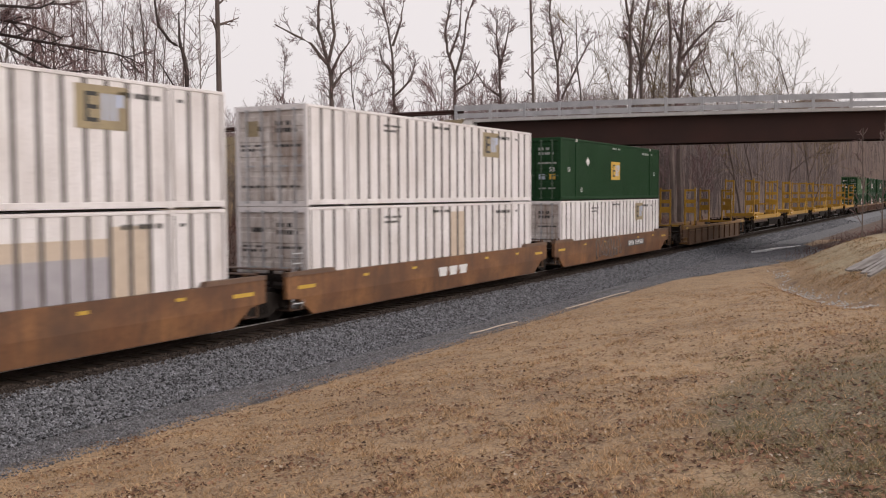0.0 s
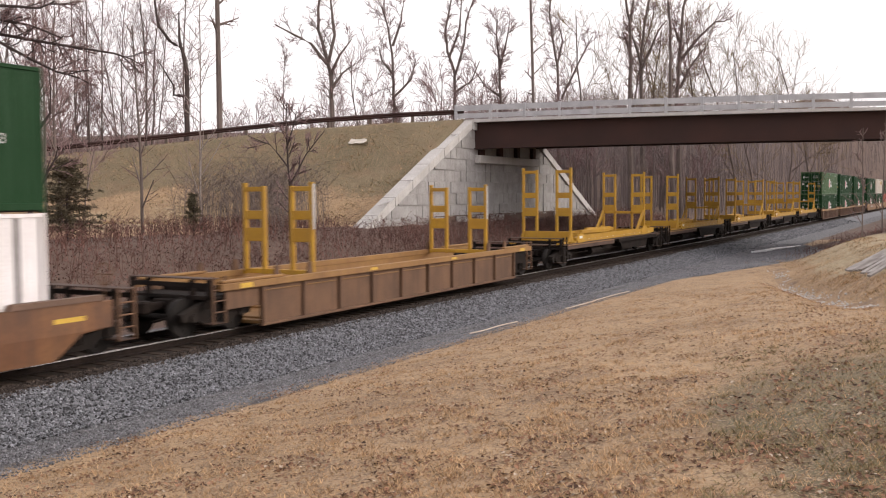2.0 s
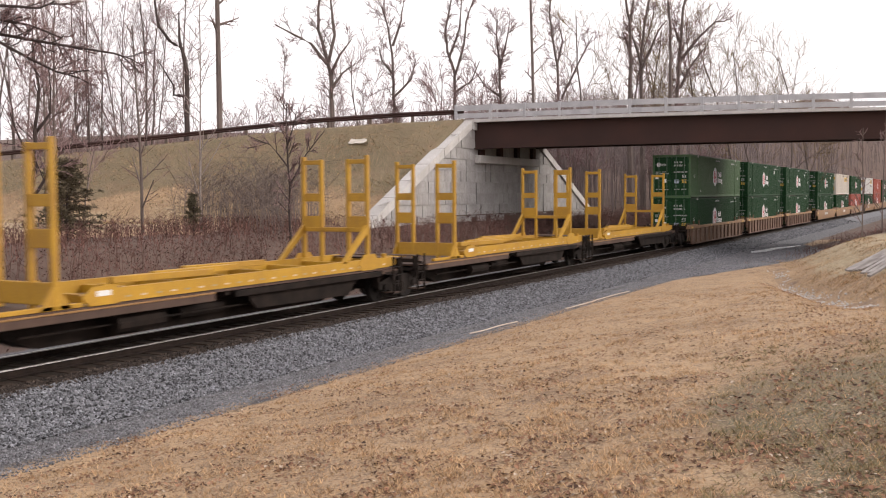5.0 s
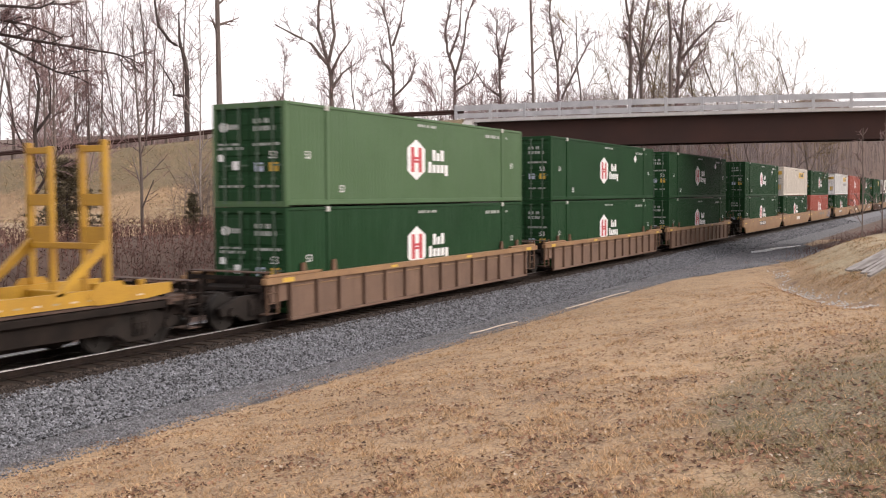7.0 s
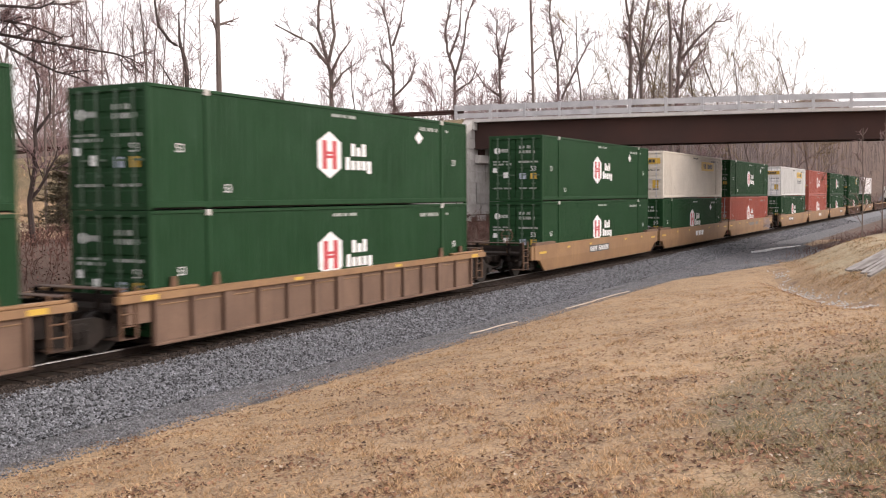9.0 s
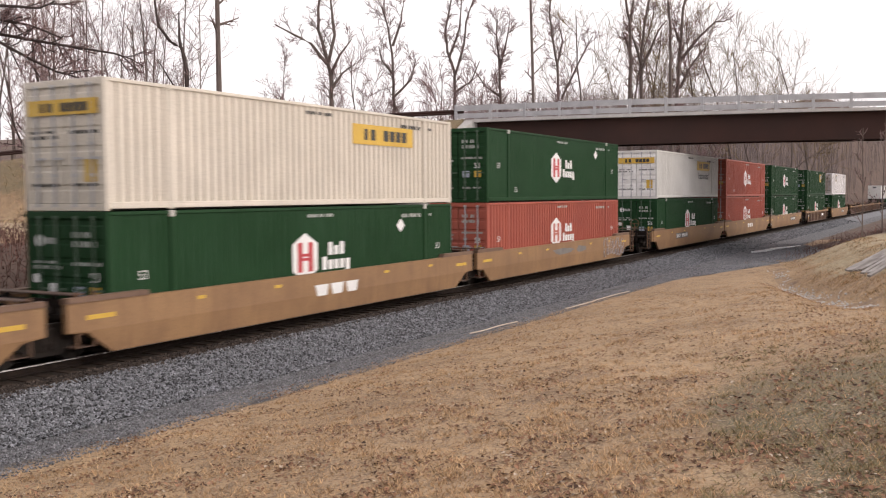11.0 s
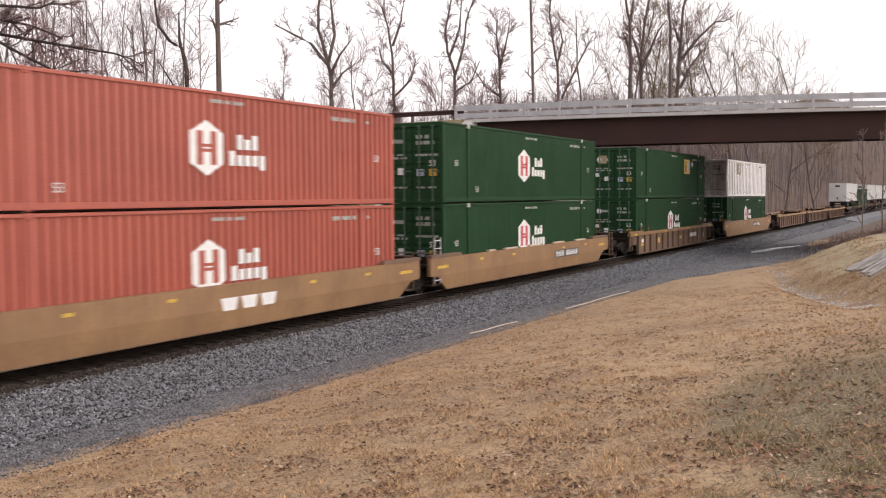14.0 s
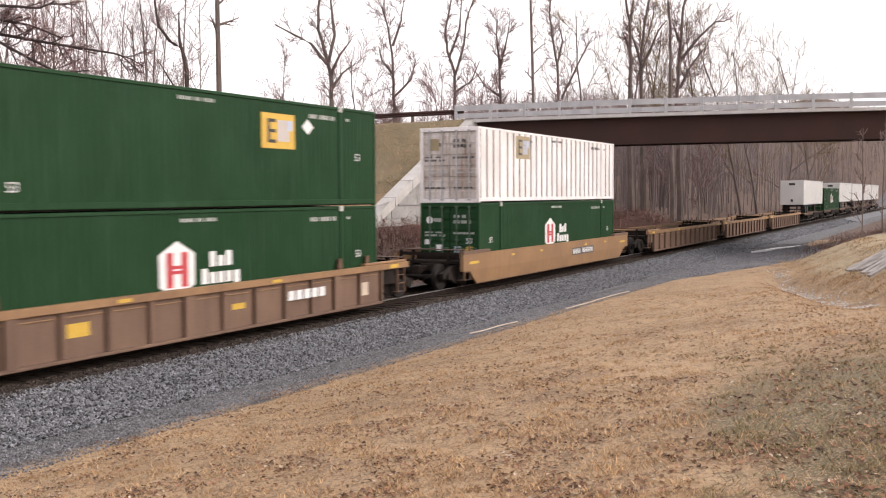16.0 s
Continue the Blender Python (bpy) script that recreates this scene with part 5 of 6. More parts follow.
    # empty ribbed well cars
    for mid in (240.8, 260.4, 280.2):
        car = put(ribbed_well("empty ribbed tan well car", CAR_RIB, CAR_TAN, 19.6), mid, 0)
        end_gear(car, -9.3, -1)
        end_gear(car, 9.3, 1)
        add_truck(car, 9.7)
        if mid < 250:
            add_truck(car, -9.4)
    # trailers and one container on spine cars at the tail
    for i in range(6):
        mid = 301.2 + 17.35 * i
        car = put(spine_car(17.2), mid, 0)
        add_truck(car, 8.6)
        if i == 1:
            place("green", KINDS["green"], mid + 0.3, 1.145)
        else:
            place("trailer", lambda: make_trailer("white box semi-trailer riding on a rail car"), mid, 1.145)
    # odd-coloured paint on some plates of two containers
    n = round((2 * POST - 0.14) / 0.61)
    wide = (2 * POST - 0.14) / n
    for ob, i0, i1, z0, z1, m in ((lowers[0], 17, 18, 0.9, 2.6, PATCH_T), (lowers[0], 12, 16, 0.75, 1.95, PATCH_G), (lowers[0], 7, 16, 1.95, 2.35, PATCH_T), (lowers[1], 11, 12, 0.8, 2.65, PATCH_T)):
        for i in range(i0, i1 + 1):
            y = -POST + 0.07 + i * wide
            part("paint_patch", Build().box(CW - 0.006, CW - 0.002, y + 0.07, y + wide - 0.07, z0, z1), m, ob, "patch of odd paint")


train()


# ---------- bare woods ----------
def sway(rng, a):
    return Vector((rng.uniform(-a, a), rng.uniform(-a, a), rng.uniform(-a, a)))


def branch(b, twigs, rng, p, d, length, r, level, spec):
    """A limb and, recursively, what grows on it."""
    n = max(3, int(length / spec.get("step", (1.1, 0.7, 0.45, 0.4)[min(level, 3)])))
    n = min(n, (16, 9, 6, 4, 3)[min(level, 4)])
    pts, rad, dirs = [tuple(p)], [r], [d]
    q, e = Vector(p), d.normalized()
    wig = spec["wiggle"] * (0.5, 1.0, 1.3, 1.5, 1.5)[min(level, 4)]
    for i in range(n):
        up = spec["up"] if level else 0.35
        e = (e + sway(rng, wig) + Vector((0, 0, up * 0.16))).normalized()
        q = q + e * (length / n)
        pts.append(tuple(q))
        f = (i + 1) / n
        rad.append(max(r * (1 - f * (0.62 if level == 0 else 0.8)), spec.get("fine", 0.012) if level > 1 else 0.02))
        dirs.append(e)
    (b if level < 2 else twigs).tube(pts, rad, (7, 5, 3, 3, 3)[min(level, 4)])
    if level >= spec["levels"]:
        return
    kids = spec["kids"][level]
    first = spec["first"] if level == 0 else 0.22
    for j in range(kids):
        f = first + (0.99 - first) * (j + rng.random() * 0.9) / kids
        i = min(int(f * n), n - 1)
        g = f * n - i
        at = Vector(pts[i]).lerp(Vector(pts[i + 1]), min(g, 1))
        side = dirs[i].orthogonal().normalized()
        side.rotate(Matrix.Rotation(rng.uniform(0, 6.283), 3, dirs[i]))
        tilt = rng.uniform(*spec["angle"])
        nd = (dirs[i] * math.cos(tilt) + side * math.sin(tilt)).normalized()
        if level == 0:
            nl = length * spec["limb"] * (1.15 - 0.75 * (f - first) / (1 - first + 1e-6)) * rng.uniform(0.7, 1.2)
        else:
            nl = length * rng.uniform(0.35, 0.62)
        branch(b, twigs, rng, at, nd, nl, max(rad[i] * rng.uniform(0.45, 0.68), 0.014), level + 1, spec)


FORMS = {
    "mast": dict(levels=3, kids=(16, 4, 3), first=0.35, angle=(0.7, 1.3), limb=0.055, up=0.2, wiggle=0.02),
    "slim": dict(levels=3, kids=(14, 6, 5), first=0.25, angle=(0.4, 0.85), limb=0.2, up=0.4, wiggle=0.12),
    "bushy": dict(fine=0.018, levels=3, kids=(10, 8, 5), first=0.15, angle=(0.35, 0.9), limb=0.42, up=0.45, wiggle=0.22),
    "wisp": dict(fine=0.018, levels=3, kids=(9, 6, 4), first=0.2, angle=(0.35, 0.9), limb=0.36, up=0.45, wiggle=0.2),
    "wood": dict(levels=3, kids=(10, 6, 4), first=0.25, angle=(0.35, 0.85), limb=0.3, up=0.45, wiggle=0.18),
    "sapling": dict(levels=2, kids=(16, 4), first=0.15, angle=(0.5, 1.0), limb=0.16, up=0.45, wiggle=0.06),
    "forked": dict(levels=3, kids=(4, 7, 5), first=0.3, angle=(0.4, 0.8), limb=0.7, up=0.35, wiggle=0.15),
}


def bare_tree(label, x, y, height, r, form, seed, bark=None, twig=None, lean=(0, 0), group="bare trees", stems=1):
    rng = random.Random(seed)
    b, tw = Build(), Build()
    for i in range(stems):
        d = Vector((lean[0] + (rng.uniform(-0.18, 0.18) if i else 0), lean[1] + (rng.uniform(-0.18, 0.18) if i else 0), 1))
        branch(b, tw, rng, Vector((0.12 * i, 0.1 * i, -0.3)), d, height * (1 if i == 0 else rng.uniform(0.6, 0.9)), r * (1 if i == 0 else 0.7), 0, FORMS[form])
    t = thing("bare_tree", label, "tree", group, at=(x, y, float(land(x, y))))
    part("trunk", b, bark or BARK, t)
    part("crown", tw, twig or TWIG, t, "bare twigs")
    return t


SIDE = (math.cos(radians(28)), math.sin(radians(28)))


def shaped_tree(label, x, y, limbs, r, seed, bark=None, twig=None, density=2.0, reach=1.6):
    """A bare tree with given main limbs, as (sideways, up) bends in metres from its foot, and free side growth on them."""
    rng = random.Random(seed)
    b, tw = Build(), Build()
    spec = dict(fine=0.008 + 0.00012 * y, levels=3, kids=(0, 5, 4), first=0.2, angle=(0.4, 0.9), limb=0.4, up=0.35, wiggle=0.18)
    foot = (0.0, -0.3)
    for n, bends in enumerate(limbs):
        way = [foot] + list(bends) if n == 0 else list(bends)
        pts, depth = [], 0.0
        for (s0, h0), (s1, h1) in zip(way, way[1:]):
            k = max(2, int(math.hypot(s1 - s0, h1 - h0) / 0.9))
            for i in range(k):
                f = i / k
                depth += rng.uniform(-0.12, 0.12)
                jog = rng.uniform(-0.05, 0.05) * (i > 0)
                side = s0 + (s1 - s0) * f + jog
                pts.append((side * SIDE[0] - depth * SIDE[1], side * SIDE[1] + depth * SIDE[0], h0 + (h1 - h0) * f))
        s1, h1 = way[-1]
        pts.append((s1 * SIDE[0] - depth * SIDE[1], s1 * SIDE[1] + depth * SIDE[0], h1))
        m = len(pts)
        r0 = r if n == 0 else 0.55 * r
        radii = [max(r0 * (1 - 0.72 * i / (m - 1)), 0.018) for i in range(m)]
        b.tube(pts, radii, 7)
        start = 0.35 if n == 0 else 0.12
        length = math.hypot(way[-1][0] - way[0][0], way[-1][1] - way[0][1])
        for j in range(int(length * density)):
            f = (start + (1 - start) * rng.random()) * (m - 1)
            i = min(int(f), m - 2)
            at = Vector(pts[i]).lerp(Vector(pts[i + 1]), f - i)
            d = (Vector(pts[i + 1]) - Vector(pts[i])).normalized()
            out = d.orthogonal().normalized()
            out.rotate(Matrix.Rotation(rng.uniform(0, 6.283), 3, d))
            tilt = rng.uniform(0.4, 1.0)
            nd = (d * math.cos(tilt) + out * math.sin(tilt)).normalized()
            branch(b, tw, rng, at, nd, reach * rng.uniform(0.45, 1.2), max(0.35 * radii[i], 0.016), 1, spec)
    t = thing("bare_tree", label, "tree", "bare trees", at=(x, y, float(land(x, y))))
    part("trunk", b, bark or BARK, t)
    part("crown", tw, twig or TWIG, t, "bare twigs")
    return t


def at_least(x, y):
    return float(land(x, y))


def make_trees():
    tall = "tall bare deciduous tree behind the road embankment"
    slim = "slender bare tree with short side branches"
    # the row behind the road, west to east: x, y, height, radius, form, lean
    rows = (
        (-37.35, 63.3, 30, 0.27, "mast", (0, 0), 1, tall, BARK), (-17.9, 84.7, 30, 0.19, "mast", (0, 0), 7, slim, BARK),
        (-43.0, 66.0, 19, 0.12, "slim", (0, 0), 13, slim, BARK), (-34.5, 80.0, 15, 0.10, "bushy", (0, 0), 14, tall, BARK), (-25.5, 78.0, 12, 0.10, "bushy", (0, 0), 15, tall, BARK),
        (-29.8, 74.0, 11, 0.07, "slim", (0, 0), 16, slim, BARK), (-36.0, 70.0, 14, 0.06, "slim", (0, 0), 17, slim, BARK), (-22.3, 83.0, 13, 0.08, "bushy", (0, 0), 18, slim, BARK),
    )
    fork, broad = "bare tree forking low into upright stems", "broad bare tree forking into spreading limbs"
    shaped_tree("crooked half-dead tree with broken limbs", -36.6, 58.5, (((0.1, 4.6), (0.1, 6.2), (-0.3, 8.1), (-1.2, 8.6), (-2.0, 9.7), (-2.3, 12.0), (-2.2, 14)), ((-0.3, 8.1), (-0.4, 9.6), (-0.4, 10.9)), ((-0.1, 4.3), (-1.0, 4.4), (-1.0, 5.2), (-2.2, 7.2))), 0.24, 2, BARK_DARK, None, 0.5, 1.2)
    shaped_tree(broad, -32.2, 72.3, (((0, 7.2), (-0.1, 11.4), (-0.6, 13.3), (-1.2, 15.4), (-1.2, 17.1), (-0.6, 20.5)), ((-0.4, 12.3), (-1.8, 14.1), (-3.5, 15.0), (-5.0, 15.8)), ((-0.1, 11.4), (0.7, 13.1), (1.8, 14.5)), ((-0.3, 12.5), (0.3, 14.9), (0, 17.8), (0.3, 20.5)), ((-0.2, 10), (0.9, 11.5), (1.8, 12.2))), 0.3, 3, BARK, None, 1.2)
    shaped_tree(tall, -28.6, 77.0, (((0, 8.8), (-0.1, 13.7), (-0.5, 16.8), (-1.1, 18.8)), ((-0.1, 15.2), (0.7, 17.5), (0.9, 18.8)), ((-0.1, 12.7), (-1.1, 13.9), (-1.4, 15.2)), ((-0.1, 10.5), (1.6, 12.2), (2.0, 14.0))), 0.24, 4, BARK)
    shaped_tree(fork, -26.1, 84.2, (((0, 9.6), (0, 13.4), (-0.7, 15.4), (-0.9, 17.4), (0, 21.6)), ((0, 13.1), (0.9, 16.1), (1.1, 18.2), (2.4, 22)), ((-0.5, 15.0), (0.5, 17.7), (0.7, 21)), ((0, 11.5), (1.6, 12.6), (2.4, 14.5))), 0.25, 5, BARK, None, 1.6, 1.3)
    shaped_tree(fork, -23.0, 88.0, (((0, 10.1), (-0.1, 14.2), (-0.4, 17.4), (-0.3, 18.9)), ((-0.1, 13.9), (0.4, 15.9), (0.9, 18.7)), ((-0.1, 11.4), (-1.5, 12.3), (-2.5, 13.8))), 0.24, 6, BARK)
    shaped_tree(fork, -18.2, 91.6, (((-0.2, 10.8), (-0.3, 14.5), (-0.8, 17.2), (-1.1, 19.6), (-0.9, 22.5)), ((-0.3, 14.4), (0.3, 16.9), (-0.1, 18.6)), ((0.2, 11.2), (1.7, 14.4), (3.3, 17.4))), 0.24, 8, BARK, None, 1.6, 1.3)
    shaped_tree(tall, -12.0, 95.4, (((-0.2, 11.5), (-0.2, 15.3), (-0.3, 18.9), (-1.2, 23)), ((-0.3, 18.5), (0.4, 22.5)), ((-0.3, 16.3), (-1.0, 17.9))), 0.34, 9, BARK, None, 1.6, 1.3)
    shaped_tree(fork, -12.0, 99.6, (((-0.2, 11.9), (-0.3, 15.8), (0.1, 19.8), (0.9, 24)), ((-0.2, 14.8), (1.4, 18.6), (2.3, 19.7)), ((-0.3, 15.1), (-1.0, 17.4), (-1.5, 18.5))), 0.33, 10, BARK, None, 1.6, 1.3)
    shaped_tree(tall, -8.0, 96.6, (((-0.5, 12.6), (-0.5, 19.3), (-1.0, 25)),), 0.3, 11, BARK, None, 0.8, 1.3)
    shaped_tree(broad, -8.1, 99.7, (((-0.6, 12.9), (-0.3, 18.2), (-0.1, 21.6), (0.7, 25)), ((-0.3, 16.4), (1.8, 18.9), (3.4, 20.4), (4.4, 20.4)), ((-0.2, 13.7), (0.6, 15.5), (2.5, 18.0)), ((-0.3, 18.3), (-1.0, 20.3))), 0.34, 12, BARK)
    for x, y, h, r, form, lean, seed, label, bark in rows:
        bare_tree(label, x, y, h, r, form, seed, bark, None, lean)
    # warm-toned crowns beyond the bridge, yellow backlight put into their twig colour
    warm = "bare tree beyond the bridge, twigs coloured by yellow backlight"
    for i, (x, y, h, r) in enumerate(((-19.9, 105.4, 21, 0.26), (-16.2, 106.2, 21, 0.25), (-13.5, 112, 18, 0.2), (-9.6, 116.8, 20, 0.25), (-6.8, 122.5, 21, 0.26), (-4.4, 121.0, 19, 0.22), (-2.2, 125.2, 18.5, 0.24), (0.4, 133.8, 15, 0.2), (-15.0, 118, 19, 0.2))):
        bare_tree(warm, x, y, h * (1.15 if y > 110 else 1.05), 0.6 * r, "bushy", 40 + i, BARK, TWIG_WARM)
    # dense wood to the west
    base = [bare_tree("bare tree in a dense leafless wood", -47.0 - 3 * i, 52.0 + 5 * i, 17 + i, 0.075 + 0.01 * i, f, 60 + i, None, None, (0, 0), "leafless wood") for i, f in enumerate(("wood", "wood", "slim", "wood", "wood"))]
    rng = random.Random(9)
    for i in range(13):
        a, d = radians(rng.uniform(44.5, 56)), rng.uniform(72, 125)
        x, y = EYE[0] - d * math.sin(a), d * math.cos(a)
        o = (x - ROAD0[0]) * ROAD_OUT[0] + (y - ROAD0[1]) * ROAD_OUT[1]
        if -13 < o < 14:
            x, y = x + ROAD_OUT[0] * (15 - o), y + ROAD_OUT[1] * (15 - o)
        copy_thing(base[i % 5], pose(x, y, at_least(x, y), 0, 0, rng.uniform(0, 360)))
    # thin growth that closes the skyline behind the road
    thin = [bare_tree("small thin bare tree of the roadside thicket", -45 + 6 * i, 90 - 2 * i, 9 + i, 0.07, "wisp", 80 + i, None, None, (0, 0), "roadside thicket", 2) for i in range(4)]
    for i in range(56):
        a, d = radians(rng.uniform(13, 51)), rng.uniform(96, 140)
        x, y = EYE[0] - d * math.sin(a), d * math.cos(a)
        copy_thing(thin[i % 4], pose(x, y, at_least(x, y) - 0.1, 0, 0, rng.uniform(0, 360)))
    # in front of the embankment
    bare_tree("slender bare sapling on the brushy bank", -15.6, 33.0, 9.8, 0.085, "sapling", 101, BARK)
    bare_tree("thin pale-barked birch sapling", -15.7, 37.0, 11.5, 0.06, "sapling", 102, BARK_PALE)
    shaped_tree("small bare tree with arching limbs", -9.9, 36.6, (((0, 0.4), (0, 2.8), (-0.1, 4.8), (-0.1, 6.6)), ((0, 2.7), (0.8, 4.2), (1.7, 5.3)), ((-0.1, 3.7), (-0.9, 4.7), (-1.9, 5.1)), ((-0.1, 4.5), (0.2, 5.4), (0.4, 6.2))), 0.08, 103, BARK_DARK, None, 3.0, 0.8)
    shaped_tree("dark forked bare tree on the brushy bank", -12.4, 24.5, (((-0.1, 0.1), (-0.2, 1.7), (0.1, 2.9), (0.1, 4.3), (0.3, 5.8), (0.1, 7.4)), ((-0.2, 1.7), (0.4, 2.5), (0.7, 3.0), (0.9, 3.6)), ((0.1, 4.2), (0.7, 4.9), (0.8, 5.8)), ((0.1, 3.3), (-0.4, 3.9), (-0.7, 4.9))), 0.13, 104, BARK_DARK, None, 2.0, 0.9)
    bare_tree("slender bare sapling on the brushy bank", -17.5, 31.2, 4.2, 0.04, "forked", 106, BARK)
    bare_tree("slender bare sapling on the brushy bank", -22.0, 33.0, 11, 0.09, "slim", 107, BARK)
    bare_tree("slender bare sapling on the brushy bank", -24.5, 36.0, 12, 0.1, "slim", 108, BARK)
    # a tree whose limbs reach over the bank from the near west side
    shaped_tree("bare tree with long overhanging limbs beside the track", -10.5, 18.6, (((0.2, 0.8), (0.3, 3.7), (0.7, 6.2), (0.9, 9.0)), ((0.5, 6.6), (2.1, 7.2), (4.3, 6.8), (6.2, 6.5), (6.8, 6.3)), ((0.5, 6.1), (2.7, 6.9), (3.8, 6.3), (4.6, 5.9), (5.3, 5.7)), ((0.7, 6.9), (2.4, 7.6), (3.8, 7.3), (4.8, 6.9)), ((0.7, 7.4), (2.8, 7.9), (4.1, 7.8), (4.6, 8.0))), 0.125, 21, BARK_DARK, None, 2.6, 0.85)
    # thin trees on the bank east of the track
    for i, (x, y, h) in enumerate(((12.6, 60.0, 6.5), (13.4, 63.5, 7.5), (14.6, 66.0, 7.0))):
        bare_tree("thin bare sapling on the bank by the track", x, y, h, 0.045, "sapling", 120 + i, BARK, TWIG)


def woods(name, count, where, height, label, seed, limbs=8):
    """Far leafless wood as one object of many simple stems."""
    rng = random.Random(seed)
    b = Build()
    for i in range(count):
        x, y = where(rng)
        z = at_least(x, y) - 0.2
        h = height * rng.uniform(0.6, 1.15)
        lx, ly = rng.uniform(-0.5, 0.5), rng.uniform(-0.5, 0.5)
        r = rng.uniform(0.03, 0.1)
        b.tube([(x, y, z), (x + lx * 0.4, y + ly * 0.4, z + h * 0.5), (x + lx, y + ly, z + h)], [r, r * 0.7, 0.02], 4)
        for j in range(limbs):
            f = rng.uniform(0.35, 0.95)
            a = rng.uniform(0, 6.283)
            ln = h * 0.22 * (1.3 - f)
            p = (x + lx * f, y + ly * f, z + h * f)
            b.tube([p, (p[0] + 0.6 * ln * math.cos(a), p[1] + 0.6 * ln * math.sin(a), p[2] + 0.5 * ln), (p[0] + ln * math.cos(a), p[1] + ln * math.sin(a), p[2] + 1.2 * ln)], [r * 0.35, r * 0.22, 0.012], 3)
    return tagged(part(name, b, HAZE), label, "woods", kind="stuff")


def hill_spot(rng):
    """A place on the wooded hill west of the track."""
    a = radians(rng.uniform(3.2, 27))
    first = max(102, 25.5 / math.sin(a))
    d = first + 135 * rng.random() ** 1.2
    return EYE[0] - d * math.sin(a), d * math.cos(a)


def hill_spot_east(rng):
    y = rng.uniform(105, 330)
    return rng.uniform(13, 40) + 0.03 * y, y


make_trees()
woods("hillside_woods", 1900, hill_spot, 10.0, "leafless grey-brown woods on the far hillside", 31, 11)
woods("trackside_woods", 420, hill_spot_east, 10.0, "leafless woods along the far track", 32)


# ---------- undergrowth, grass and leaves ----------
def stems(name, count, where, h, r, material, label, seed, limbs=3, droop=0.5):
    rng = random.Random(seed)
    b = Build()
    for i in range(count):
        x, y, k = where(rng)
        z = at_least(x, y) - 0.05
        ht = h * k * rng.uniform(0.5, 1.2)
        a = rng.uniform(0, 6.283)
        l = ht * rng.uniform(0.1, droop)
        top = (x + l * math.cos(a), y + l * math.sin(a), z + ht * rng.uniform(0.75, 1))
        mid = (x + 0.3 * l * math.cos(a), y + 0.3 * l * math.sin(a), z + ht * 0.6)
        b.tube([(x, y, z), mid, top], [r, r * 0.8, r * 0.35], 3)
        for j in range(limbs):
            f = rng.uniform(0.3, 1)
            q = Vector((x, y, z)).lerp(Vector(mid), f / 0.6) if f < 0.6 else Vector(mid).lerp(Vector(top), (f - 0.6) / 0.4)
            c = rng.uniform(0, 6.283)
            e = ht * rng.uniform(0.12, 0.35)
            b.tube([tuple(q), (q.x + e * math.cos(c), q.y + e * math.sin(c), q.z + e * rng.uniform(0, 1.0))], [r * 0.6, r * 0.3], 3)
    return tagged(part(name, b, material), label, "undergrowth", kind="stuff")


def scatter(name, x, y, z, size, material, label, category, seed, flat=0.3, aspect=0.6):
    """Small flat leaves or blades as one object of bent quads."""
    rng = np.random.default_rng(seed)
    n = len(x)
    a = rng.random(n) * 6.283
    t = (rng.random(n) - 0.5) * 2 * flat
    s = size * (0.5 + rng.random(n))
    u = np.stack([np.cos(a) * np.cos(t), np.sin(a) * np.cos(t), np.sin(t)], -1) * s[:, None]
    w = np.stack([-np.sin(a), np.cos(a), (rng.random(n) - 0.5) * 2 * flat], -1) * (s * aspect)[:, None]
    c = np.stack([x, y, z + 0.35 * s * np.abs(np.sin(t)) + 0.012], -1)
    fold = np.stack([np.zeros(n), np.zeros(n), 0.25 * s], -1)
    v = np.stack([c - u, c - w + fold, c + u, c + w + fold], 1).reshape(-1, 3)
    k = 4 * np.arange(n)[:, None]
    f = np.concatenate([k + np.array([[0, 1, 2]]), k + np.array([[0, 2, 3]])])
    me = bpy.data.meshes.new(name)
    me.from_pydata(v.tolist(), [], f.tolist())
    me.materials.append(material)
    return tagged(new(name, me), label, category, kind="stuff")


def blades(name, x, y, h, material, label, seed, width=0.006, lean=0.9):
    rng = np.random.default_rng(seed)
    n = len(x)
    a, b = rng.random(n) * 6.283, rng.random(n) * 6.283
    hh = h * (0.5 + rng.random(n))
    l = hh * lean * (0.7 + 0.3 * rng.random(n))
    z = land(x, y) - 0.01
    bump = np.array([noise.noise(Vector((p * 0.35, q * 0.35, 0))) for p, q in zip(x, y)]) * 0.07
    z = z + bump
    w = width * (0.7 + 0.6 * rng.random(n))
    c, s = np.cos(b) * w, np.sin(b) * w
    base = np.stack([x, y, z], -1)
    v = np.stack([base - np.stack([c, s, 0 * c], -1), base + np.stack([c, s, 0 * c], -1), base + np.stack([np.cos(a) * l, np.sin(a) * l, np.sqrt(np.maximum(hh ** 2 - l ** 2, 0.0001))], -1)], 1).reshape(-1, 3)
    f = np.arange(3 * n).reshape(-1, 3)
    me = bpy.data.meshes.new(name)
    me.from_pydata(v.tolist(), [], f.tolist())
    me.materials.append(material)
    return tagged(new(name, me), label, "grass", kind="stuff")


def lumps(x, y):
    return np.array([noise.noise(Vector((p * 0.35, q * 0.35, 0))) for p, q in zip(x, y)]) * 0.07


